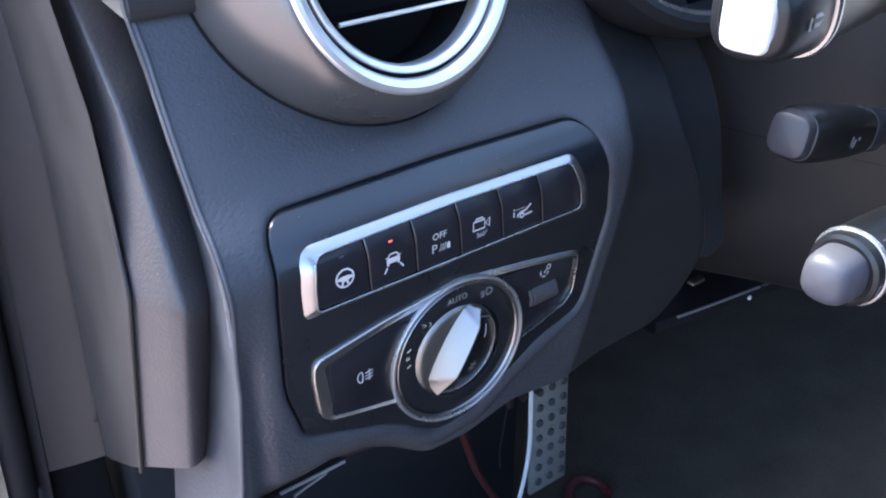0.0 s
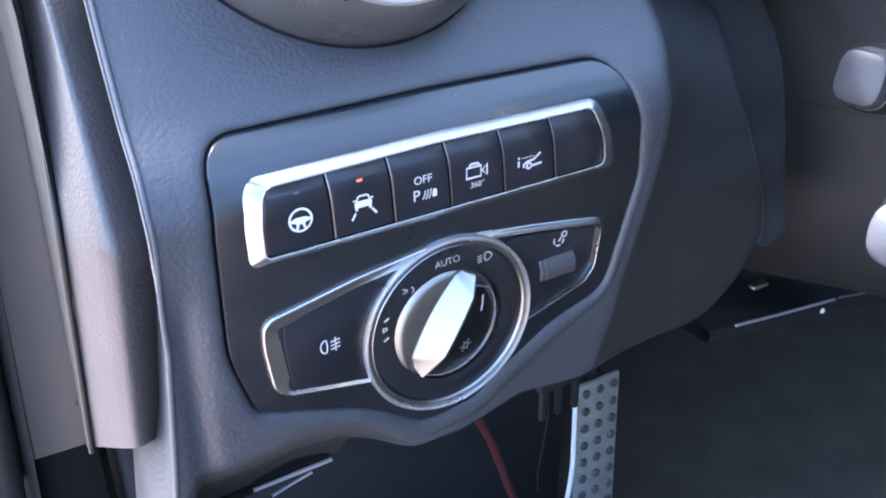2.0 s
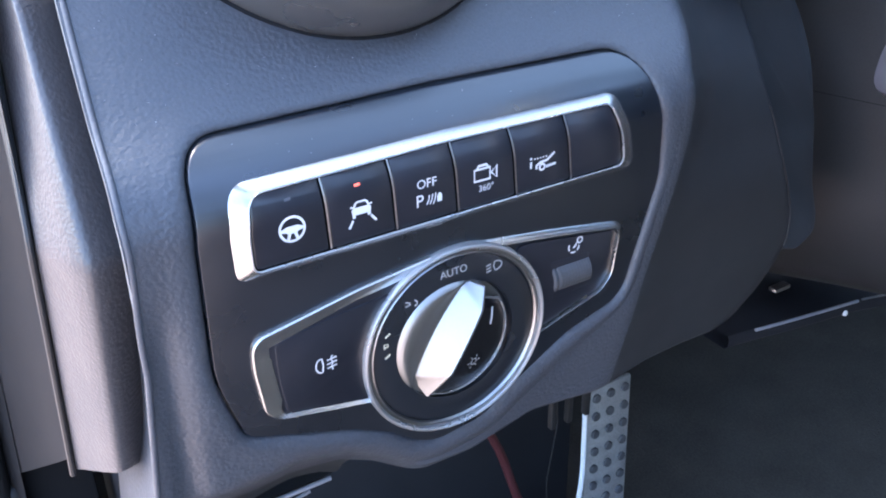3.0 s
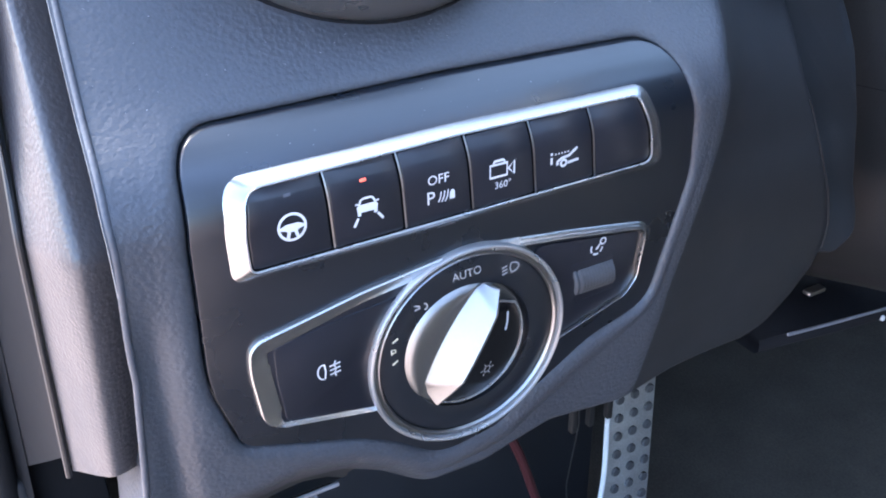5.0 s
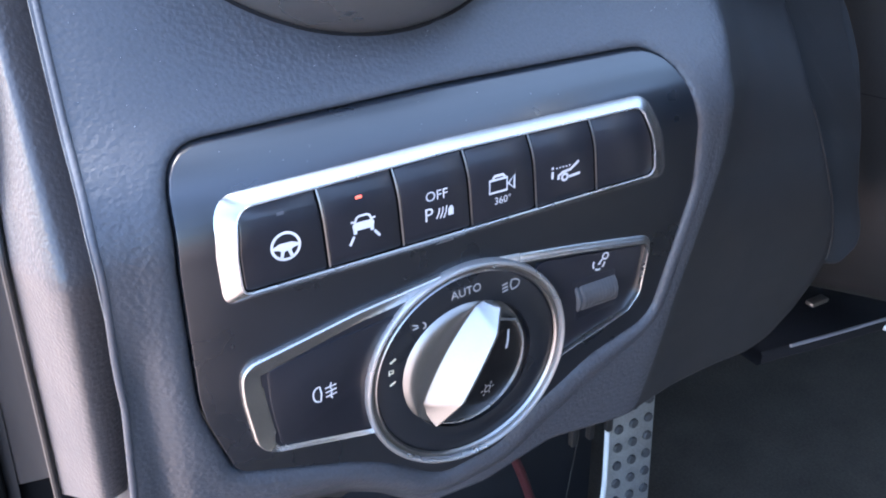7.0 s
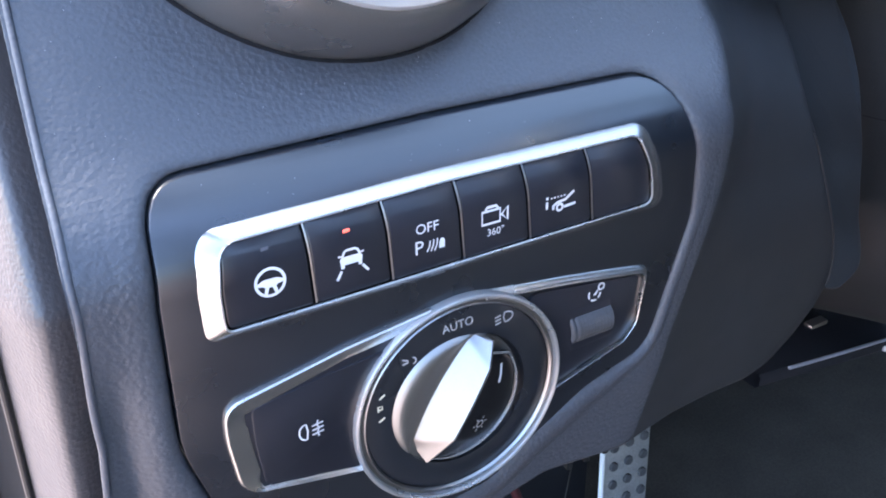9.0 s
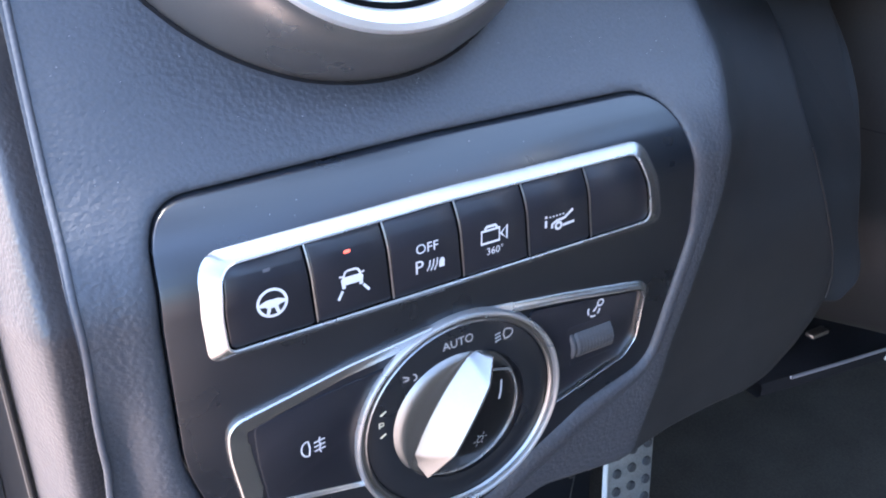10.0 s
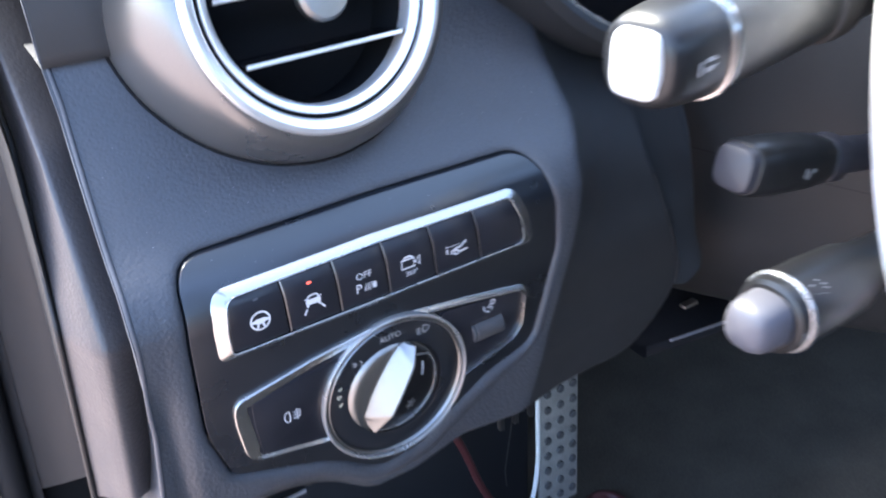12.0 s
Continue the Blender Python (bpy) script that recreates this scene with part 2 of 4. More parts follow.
def tube(path, radius, sides=10, closed=False, flat=1.0, cap=True):
    """A round bar along 3D points (metres); radius in mm, a number or one per point."""
    bm = bmesh.new()
    n = len(path)
    rings, up = [], None
    for i, p in enumerate(path):
        a = path[i - 1] if (i or closed) else p
        b = path[(i + 1) % n] if (i < n - 1 or closed) else p
        t = (b - a).normalized()
        if up is None:
            up = t.orthogonal().normalized()
        up = (up - t * up.dot(t)).normalized()
        side = t.cross(up)
        r = (radius[i] if isinstance(radius, (list, tuple)) else radius) / 1000
        rings.append([p + up * math.cos(2 * math.pi * k / sides) * r + side * math.sin(2 * math.pi * k / sides) * r * flat for k in range(sides)])
    if closed:
        rings.append(rings[0])
    loft(bm, rings, cap_end=cap and not closed, cap_start=cap and not closed)
    if closed:
        bmesh.ops.remove_doubles(bm, verts=bm.verts, dist=1e-7)
    return bm


def lathe(profile, centre, axis, sides=64, cap_end=False, cap_start=False, squash=1.0, start=0.0):
    """Turns (radius, along) in mm round an axis through centre (metres)."""
    bm = bmesh.new()
    q = Vector(axis).normalized().to_track_quat("Z", "Y")
    rings = [[Vector(centre) + q @ Vector((r * math.cos(start + 2 * math.pi * k / sides), squash * r * math.sin(start + 2 * math.pi * k / sides), a)) / 1000
              for k in range(sides)] for r, a in profile]
    loft(bm, rings, cap_end=cap_end, cap_start=cap_start)
    return bm


def block(x0, x1, z0, z1, p0, p1, bevel=0.0, seg=2):
    bm = bmesh.new()
    bmesh.ops.create_cube(bm, size=1)
    for v in bm.verts:
        v.co = V(x0 if v.co.x < 0 else x1, z0 if v.co.z < 0 else z1, p1 if v.co.y < 0 else p0)
    if bevel:
        bmesh.ops.bevel(bm, geom=bm.edges, offset=bevel / 1000, segments=seg, profile=0.5, affect="EDGES")
    return bm


def ribbon(bm, pts, width, height, closed=False):
    """A printed line on the switches; height(x, z) gives its level."""
    n = len(pts)
    left, right = [], []
    for i in range(n):
        a = Vector(pts[i - 1]) if (i or closed) else Vector(pts[i])
        b = Vector(pts[(i + 1) % n]) if (i < n - 1 or closed) else Vector(pts[i])
        t = (b - a).normalized()
        m = Vector((-t.y, t.x)) * width / 2
        p = Vector(pts[i])
        for side, s in ((left, 1), (right, -1)):
            w = p + m * s
            side.append(bm.verts.new(V(w.x, w.y, height(w.x, w.y))))
    for i in range(n if closed else n - 1):
        j = (i + 1) % n
        bm.faces.new((left[i], left[j], right[j], right[i]))


def patch(bm, pts, height):
    bm.faces.new([bm.verts.new(V(x, z, height(x, z))) for x, z in pts])


def arc(cx, cz, r, a0, a1, n=14, rz=None):
    return [(cx + r * math.cos(radians(a0 + (a1 - a0) * k / n)), cz + (rz or r) * math.sin(radians(a0 + (a1 - a0) * k / n))) for k in range(n + 1)]


def word(text, x, z, size, height, turn=0.0):
    """Printed letters as flat faces, centred on x, z; size is the letters' height in mm."""
    cu = bpy.data.curves.new("word", "FONT")
    cu.body, cu.size, cu.align_x, cu.align_y = text, size * 1.42, "CENTER", "CENTER"
    cu.resolution_u = 3
    ob = new("word", cu)
    bpy.context.view_layer.update()
    me = bpy.data.meshes.new_from_object(ob.evaluated_get(bpy.context.evaluated_depsgraph_get()))
    bm = bmesh.new()
    bm.from_mesh(me)
    bpy.data.objects.remove(ob)
    bpy.data.curves.remove(cu)
    bpy.data.meshes.remove(me)
    c, s = math.cos(radians(turn)), math.sin(radians(turn))
    for v in bm.verts:
        a, b = v.co.x * c - v.co.y * s + x, v.co.x * s + v.co.y * c + z
        v.co = V(a, b, height(a, b))
    return bm


# ---- dashboard: face, edge, lower leg ----
BEZEL = [(-69.5, 50, 40), (-67.4, 71.9, 11), (1.7, 72.6, 200), (73.2, 71.8, 22), (77.8, 50, 26), (78.2, 32, 25), (66, -8, 12),
         (44, -14.5, 30), (26, -25, 14), (12, -34.5, 14), (-8, -37, 16), (-22, -26, 14), (-32, -20.5, 30), (-64.5, -9, 7), (-70.5, 12, 40)]
bezel_line = ccw(dense(rounded(BEZEL), 2.0))


def ease(s_):
    s_ = max(0.0, min(1.0, s_))
    return s_ * s_ * (3 - 2 * s_)


def flank(z):
    """Depth of the face's right end, beside the steering column."""
    up = max(0.0, min(100.0, z))
    return -10 - 0.0058 * up * up - 0.2 * max(0.0, z - 100)


def turn_start(z):
    """Where the face begins to turn away."""
    return float(np.interp(z, (-60, -8, 32, 44, 63, 76, 128), (60, 73, 86, 89, 91, 99, 100)))


def turned(x, z):
    """Right of the switches the face turns away towards the steering column."""
    start = turn_start(z)
    d = x - start
    d = 1.5 * math.log1p(math.exp(d / 1.5)) if d < 45 else d
    return (flank(z) - C(z)) * (1 - (1 - min(1.0, d / (172 - start))) ** 2.2)


def undercut(x, z):
    """Left of the dial the lower fascia draws back towards the footwell."""
    d = max(0.0, float(np.interp(x, (-92, -60, -50, -34, -22, -8), (-23, -22, -21, -25.5, -33, -46))) - z)
    deep = 0.075 * d * d if d < 6 else 2.7 + (0.865 + 0.008 * max(0.0, min(34.0, x + 52))) * (d - 6)
    return deep * ease((x + 89) / 9) * ease((20 - x) / 40)


def left_dip(z):
    """Towards its left end the upper fascia curves back more."""
    return 0.03 * max(0.0, min(130.0, z) - 72)


def trough(x, z):
    """The fascia sinks all round the air vent's housing."""
    d = math.hypot(x + 0.5, 1.06 * (z - 143)) - 51
    return 4.3 * (1 - ease((d + 1) / 15))


def face_level(x, z):
    gutter = 2.3 * math.exp(-((x + 81.5) / 4.2) ** 2) * ease((46 - z) / 26) * ease((z + 60) / 30)
    return C(z) + turned(x, z) - trough(x, z) - max(0.0, -(z + 20)) * 0.06 - undercut(x, z) - left_dip(z) * ease((-52 - x) / 30) - gutter


def lip(p):
    """The raised border is stronger below and beside the dial than above."""
    return 0.35 + 1.0 * max(0.0, min(1.0, (40 - p.y) / 60)) * max(0.0, min(1.0, (p.x + 75) / 50))


def ray_hit(line, c, ang):
    """Where a ray from c meets a closed outline."""
    d = Vector((math.cos(ang), math.sin(ang)))
    best = None
    for p, q in zip(line, line[1:] + line[:1]):
        e = q - p
        det = d.x * -e.y + e.x * d.y
        if abs(det) < 1e-9:
            continue
        w = p - c
        t = (w.x * -e.y + e.x * w.y) / det
        s = (d.x * w.y - d.y * w.x) / det
        if t > 0 and -1e-6 <= s <= 1 + 1e-6 and (best is None or t > best):
            best = t
    return c + d * best


FACE = [(-80.6, 190, 2), (-81.6, 112, 40), (-86.4, 60, 60), (-86.5, 20, 60), (-92.5, -40, 3), (-52, -42, 10), (-36, -39, 12), (-18, -46, 14), (8, -47, 20), (32, -41, 14), (60, -45, 30),
        (85.7, -44.6, 30), (108.8, -46.8, 30), (125.4, -48.9, 20), (136.3, -46.8, 16), (147.9, -38.1, 16), (155.9, -28.6, 10), (160.1, -19.6, 9), (160.6, -11.2, 14), (157.6, 0, 40),
        (153, 12.6, 40), (149.6, 24.1, 40), (147.6, 33.4, 40), (145.1, 41.8, 30), (144.2, 51.5, 30), (145.6, 73.9, 30), (144.1, 190, 2)]
face_line = ccw(dense(rounded(FACE), 3.0))
HUB = Vector((3, 22))

dashboard = thing("dashboard", 0, -40, -20, "dark grey grained soft-plastic dashboard with curved face", "dashboard")
angles = sorted([2 * math.pi * k / 300 for k in range(300)] + [math.atan2(z - HUB.y, x - HUB.x) % (2 * math.pi) for x, z, _ in FACE])
inner = [ray_hit(bezel_line, HUB, a) for a in angles]
outer = [ray_hit(face_line, HUB, a) for a in angles]
rings = []


def around(off):
    """The bezel's outline grown outwards, less so where the border is narrow beside the dial."""
    wide, narrow = inset(inner, -off), inset(inner, -min(off, 0.35 + 0.55 * (off - 0.35)))
    return [p.lerp(q, ease((q.x - 40) / 30) * ease((48 - q.y) / 20)) for p, q in zip(wide, narrow)]


for off, h in ((0.3, -8), (0.35, -2.2), (0.8, -1.35), (1.5, -0.65), (2.4, -0.1), (3.6, 0.45), (5.5, 0.5), (8, 0.1)):
    rings.append([V(p.x, p.y, face_level(p.x, p.y) + (h if h < 0 else h * lip(p))) for p in around(off)])
near = around(8)


def crossing(p, q):
    """How far along from p to q the face begins to turn away; 1 where it does not."""
    for k in range(201):
        c = p.lerp(q, k / 200)
        if c.x > turn_start(c.y) + 2.5 and c.y > -60:
            return max(0.02, k / 200)
    return 1.0


def on_face(p):
    return V(p.x, p.y, face_level(p.x, p.y))


turns = [crossing(p, q) for p, q in zip(near, outer)]
for k in range(1, 25):
    rings.append([on_face(p.lerp(q, w * k / 24)) for p, q, w in zip(near, outer, turns)])


def roll(p, q, h):
    """The face's rim: rolled back, but open to the end face on the left and to the leg below."""
    if q.x < -10 and q.y < -30:
        w = ease((q.x + 36) / 26)
        return V(q.x + (p.x - q.x) * w, q.y + (p.y - q.y) * w, face_level(q.x, q.y) + max(h, -0.6 - 12 * w))
    if q.x < -78:
        return V(q.x + 0.3, p.y, face_level(q.x, q.y) + max(h, -4))
    return V(p.x, p.y, face_level(q.x, q.y) + h)


RIM = ((1.2, -0.8), (2.2, -2.6), (2.8, -6), (2.8, -40))
for off, h in RIM:
    rings.append([roll(p, q, h) if w == 1.0 else on_face(n.lerp(q, w)) + V(0, -700, 0.4 * h)
                  for p, q, n, w in zip(inset(outer, -off), outer, near, turns)])
bm = bmesh.new()
loft(bm, rings)
part("fascia", bm, SKIN, dashboard, sharp=60)

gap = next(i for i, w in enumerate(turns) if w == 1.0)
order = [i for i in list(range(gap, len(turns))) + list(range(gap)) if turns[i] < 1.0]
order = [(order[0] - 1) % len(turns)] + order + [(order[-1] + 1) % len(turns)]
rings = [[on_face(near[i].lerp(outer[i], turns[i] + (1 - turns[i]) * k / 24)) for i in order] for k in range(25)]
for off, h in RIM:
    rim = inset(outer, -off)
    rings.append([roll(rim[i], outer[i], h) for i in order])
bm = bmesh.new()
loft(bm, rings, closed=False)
# Smoother than the fascia; the darker plastic also paints the shade past the fold.
part("flank", bm, SKIN_SMOOTH, dashboard, "smooth flank towards the steering column, its shade put into a darker plastic", sharp=60)

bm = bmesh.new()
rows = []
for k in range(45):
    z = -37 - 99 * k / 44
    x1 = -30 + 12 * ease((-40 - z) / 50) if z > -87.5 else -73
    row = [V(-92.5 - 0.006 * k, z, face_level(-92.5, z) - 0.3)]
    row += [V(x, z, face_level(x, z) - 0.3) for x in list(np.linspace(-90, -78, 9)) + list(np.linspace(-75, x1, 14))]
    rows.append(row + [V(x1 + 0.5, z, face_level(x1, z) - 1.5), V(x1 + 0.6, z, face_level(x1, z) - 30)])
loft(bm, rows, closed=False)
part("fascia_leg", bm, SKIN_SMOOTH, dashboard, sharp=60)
seam_line = [p for p in face_line if p.x > 146.5 and -22 < p.y < 40]
part("seam", tube([V(p.x - 0.2, p.y, face_level(p.x, p.y) + 0.1) for p in seam_line], 0.4, 6), GREY_TRIM, dashboard, "fine raised seam")
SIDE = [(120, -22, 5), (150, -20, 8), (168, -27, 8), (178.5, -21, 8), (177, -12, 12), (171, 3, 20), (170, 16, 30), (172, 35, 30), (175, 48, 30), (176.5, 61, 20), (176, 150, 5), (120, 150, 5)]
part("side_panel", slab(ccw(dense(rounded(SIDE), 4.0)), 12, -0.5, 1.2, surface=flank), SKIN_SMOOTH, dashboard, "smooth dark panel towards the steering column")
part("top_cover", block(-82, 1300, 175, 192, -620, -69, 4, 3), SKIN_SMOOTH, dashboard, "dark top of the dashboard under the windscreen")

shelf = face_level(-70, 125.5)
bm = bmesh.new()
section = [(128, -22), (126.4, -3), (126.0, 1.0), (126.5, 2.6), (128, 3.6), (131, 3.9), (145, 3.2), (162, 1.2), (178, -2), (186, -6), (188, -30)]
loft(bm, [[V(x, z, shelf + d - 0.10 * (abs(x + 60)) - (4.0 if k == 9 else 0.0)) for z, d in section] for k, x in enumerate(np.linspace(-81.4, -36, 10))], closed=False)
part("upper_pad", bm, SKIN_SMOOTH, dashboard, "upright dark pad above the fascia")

edge_path = [V(-86.6 - 0.10 * max(0, 20 - z) + min(5.6, 0.10 * max(0, z - 60)) + 1.4 * ease((z - 25) / 30), z, C(z) - max(0.0, -(z + 20)) * 0.06 - 0.25 - left_dip(z)) for z in np.arange(185, -136, -3.0)]
part("edge_bead", tube(edge_path, 0.85, 14), BEAD_SKIN, dashboard, "rounded edge of the dashboard's end")

# ---- dashboard end and door frame ----
def set_back(z):
    """Above its kink the door frame leans back along the windscreen."""
    up = max(0.0, z - 38)
    return 0.48 * up + 0.0014 * min(up, 60) ** 2 + 0.48 * max(0.0, up - 60)


def cut_end(d):
    """Height at which the trim ends below, by how deep it lies."""
    return -40 - 0.55 * (d - 43.5) if d < 72 else -55.7 - 0.724 * (d - 72)


def trim_sheet(columns, steps=64, lean=7.0, follow=1.0):
    """Trim from columns (x, depth at the kink, shift and depth per mm downwards), ending on the slanting cut."""
    bm = bmesh.new()
    cols = []
    for x, d, kx, kd in columns:
        low = -40.0
        for _ in range(60):
            low += 0.5 * (cut_end(d + kd * (38 - low)) - low)
        col = []
        for z in list(np.linspace(185, 44, steps // 2)) + list(np.linspace(40, low, steps // 2)):
            e = 38 - min(38.0, z)
            col.append(V(x + kx * e + follow * float(np.interp(x, (-98, -90), (1.0, 0.15))) * min(lean, 0.12 * max(0.0, z - 38)), z, -(d + kd * e) - follow * set_back(z)))
        cols.append(col)
    loft(bm, cols, closed=False)
    return bm


bm = bmesh.new()
rows = []
for p in edge_path:
    low = 1 - 0.55 * ease((-(p.z - 0.7) * 1000 - 25) / 40)
    rows.append([p + Vector((dx * low, d, 0)) / 1000 for dx, d in ((-0.8, 0.2), (-0.6, 1.4), (0.3, 4), (1.6, 9), (3.6, 17), (6.4, 30), (13.0, 75))])
loft(bm, rows, closed=False)
part("end_wall", bm, SKIN, dashboard, "narrow end face beside the door frame")

seal = thing("door_seal", -97, -40, -45, "grey grained rounded door seal trim, kinked halfway up", "seal")
part("seal_strip", trim_sheet([(-73, 40, -0.07, 0.20), (-77.5, 35.0, -0.07, 0.20), (-82, 31.2, -0.06, 0.20), (-86.0, 28.9, -0.045, 0.20), (-88.6, 28.0, -0.035, 0.20), (-90.4, 28.0, -0.03, 0.20),
                               (-91.8, 29.2, -0.03, 0.205), (-94.4, 35.0, -0.03, 0.22), (-97.0, 42.0, -0.03, 0.24), (-98.2, 45.4, -0.03, 0.25), (-99.2, 47.6, -0.03, 0.25), (-99.6, 50.4, -0.03, 0.25), (-98.6, 56, -0.03, 0.25)]), SEAL_SKIN, seal, sharp=80)
part("seal_lip", tube([V(-101.0 - 0.03 * (38 - min(38, z)) + min(7.0, 0.12 * max(0.0, z - 38)), z, -50 - 0.25 * (38 - min(38.0, z)) - set_back(z)) for z in np.arange(185, -62, -4.0)], 1.0, 8), DARK_SHROUD, seal, "thin dark lip")
part("lip_end", tube([V(-74.5, 126, -116), V(-75.5, 112, -106), V(-76.3, 103, -100.5), V(-76.6, 99.5, -99)], [0.8, 1.3, 1.8, 0.6], 10, flat=0.6), PALE_EDGE, seal, "pale pointed end of the lip")

pillar = thing("pillar_trim", -108, -127, -180, "warm grey plastic pillar trim panel beside the dashboard", "trim panel")
part("side_face", trim_sheet([(-100.4, 51, -0.03, 0.25), (-100.0, 66, -0.03, 0.22), (-97.4, 96, -0.03, 0.16), (-93.4, 140, -0.03, 0.08), (-89.4, 178, -0.03, 0.01), (-88.4, 183.5, -0.03, 0)], follow=0.55), DARK_SHROUD, pillar, "dark channel beside the seal")
part("panel", trim_sheet([(-86.6, 188, -0.03, 0), (-87.6, 184, -0.03, 0), (-88.9, 183, -0.03, 0), (-91.5, 186, -0.035, 0), (-97.5, 197, -0.05, 0.02), (-102.6, 210, -0.06, 0.04), (-104.6, 215, -0.063, 0.049), (-105.2, 219, -0.063, 0.049), (-104.0, 230, -0.063, 0.049)], follow=0.3), GREY_TRIM, pillar)
part("ridge", tube([V(-88.7 - 0.03 * (38 - z) + 0.3 * min(7.0, 0.12 * max(0, z - 38)), z, -182.2 - 0.3 * set_back(z)) for z in np.arange(185, -106, -5.0)] + [V(-93.6, -109, -183), V(-94.9, -112.5, -184.5)], 1.3, 8), GREY_TRIM, pillar, "thin raised ridge")
strip = thing("weather_strip", -132, -230, -192, "black rubber weather strip along the door opening", "weather strip")
part("rubber_tube", tube([V(-127 + 0.06 * (z + 90), z, -232) for z in np.arange(185, -235, -10.0)], 8.0, 14), RUBBER, strip)
bm = bmesh.new()
loft(bm, [[V(x + 0.06 * (z + 90), z, -d) for x, d in ((-121, 240), (-118, 232), (-113.5, 224))] for z in np.arange(185, -231, -8.0)], closed=False)
part("clip_flange", bm, RUBBER, strip)
sill = thing("sill_cover", -134, -200, -180, "black plastic sill cover below the pillar trim", "sill cover")
part("shell", block(-165, -120, -245, -178, -270, -228, 5, 3), SKIN_SMOOTH, sill)
# Black block added to darken the void under the seal and pillar trim.
part("void_sheet", block(-122, -84, -330, -60, -300, -236, 2), GAP_BLACK, sill, "added black block for the dark void below the trim")

# pale dust on the upper fascia
rng = random.Random(7)
bm = bmesh.new()
for k in range(110):
    if k < 95:
        x, z = rng.uniform(-80, 120), rng.choice((rng.uniform(76, 112), rng.uniform(76, 90)))
        pr = face_level(x, z)
    else:
        x, z = rng.uniform(-60, 60), rng.uniform(65, 72)
        pr = C(z) + 0.05
    r = rng.uniform(0.06, 0.12) * (1.7 if rng.random() < 0.08 else 1.0)
    m = Matrix.Translation(V(x, z, pr + r * 0.3)) @ Matrix.Rotation(rng.uniform(0, 3), 4, "Y") @ Matrix.Diagonal((r * rng.uniform(0.7, 1.8), r * 0.5, r, 1))
    bmesh.ops.create_icosphere(bm, subdivisions=1, radius=0.001, matrix=m)
dust = part("dust_specks", bm, DIM_PRINT, None)
tagged(dust, "scattered pale dust specks on the dashboard", "dust", kind="stuff")

# ---- light switch panel ----
panel = thing("light_switch_panel", 0, -36, 0, "satin black switch panel with silver frames set in the dashboard", "switch panel")
part("bezel", slab(bezel_line, 8, -0.4, 0.3, fill_step=1.5), SATIN_BLACK, panel, "satin black bezel")

FO = [(-61.1, 36.9, 4), (68.6, 37.2, 4), (66.2, 50, 25), (61, 62.5, 6), (0, 63.2, 300), (-60.0, 62.6, 9.5), (-61.3, 50, 30)]
FI = [(-56.6, 40.2, 2.2), (61.8, 40.6, 3), (60.6, 50, 25), (56.8, 60.4, 3.5), (0, 61.0, 300), (-55.3, 60.0, 5.0), (-56.8, 50, 30)]
f_out, f_in = rounded(FO, 8), rounded(FI, 8)


def long_pairs(a, b, step=4.0):
    """Two matching outlines cut finer together."""
    oa, ob = [], []
    n = len(a)
    for i in range(n):
        j = (i + 1) % n
        k = max(1, math.ceil((a[j] - a[i]).length / step))
        for s in range(k):
            oa.append(a[i].lerp(a[j], s / k))
            ob.append(b[i].lerp(b[j], s / k))
    return oa, ob


def upper(bm):
    """The button row sits a little proud of the panel's curve."""
    for v in bm.verts:
        z = (v.co.z - 0.7) * 1000
        v.co += V(-0.7, 0.6, 0.7 + C(z + 0.6) - C(z)) - V(0, 0)
    return bm


f_out, f_in = long_pairs(f_out, f_in)
part("button_frame", upper(band(f_out, f_in, 5, 1.4, 0.25, slope=2.6)), SILVER, panel, "polished silver frame round the buttons")
part("frame_edge", upper(tube([V(p.x, p.y, C(p.y) + 1.1) for p in f_in], 0.26, 8, closed=True)), CHROME, panel, "fine bright inner edge of the frame")
part("button_well", upper(slab(rounded([(-57.5, 39.5, 2), (63, 39.8, 2), (58, 62, 3), (-56.5, 61.5, 3)]), 5, -0.6, 0.2, fill_step=2.0)), GAP_BLACK, panel, "dark joint behind the buttons")


def on_button(x, z):
    return C(z) + 0.62 + 0.10


def button_face(x0b, x0t, x1b, x1t):
    return rounded([(x0b, 40.6, 1.0), (x1b, 40.8, 1.0), (x1t, 60.6, 1.0), (x0t, 60.3, 1.0)], 4)


splits = [(-35.7, -36.6), (-16.4, -17.5), (2.9, 1.6), (22.3, 20.6), (41.8, 39.7)]
edges = [(-56.2, -55.0)] + splits + [(61.4, 56.4)]
buttons = []
for i in range(6):
    (ab, at), (bb, bt) = edges[i], edges[i + 1]
    g = 0.5
    if i == 5:
        shape = rounded([(ab + g, 40.8, 0.8), (bb - 0.2, 41.0, 2.4), (59.9, 50, 20), (bt - 0.1, 60.2, 3.0), (at + g, 60.6, 0.8)], 5)
    elif i == 0:
        shape = rounded([(ab + 0.2, 40.6, 1.8), (bb - g, 40.7, 0.8), (bt - g, 60.5, 0.8), (at + 0.2, 59.8, 3.0), (ab + 0.1, 50, 20)], 5)
    else:
        shape = button_face(ab + g, at + g, bb - g, bt - g)
    buttons.append(part("button", upper(slab(dense(shape, 3.0), 4, 0.62, 0.45, fill_step=2.0)), BUTTON_BLACK, panel))

# Thin metal strips added as the highlight along each button's left bevel.
for ab, at in splits:
    line = [(ab + (at - ab) * k / 8 + 0.28, 40.7 + 19.7 * k / 8) for k in range(9)]
    part("bevel_glint", upper(tube([V(x, z, C(z) + 0.35) for x, z in line], 0.24, 8)), ALU_DARK, panel, "added pale strip for the highlight on a button's bevel")

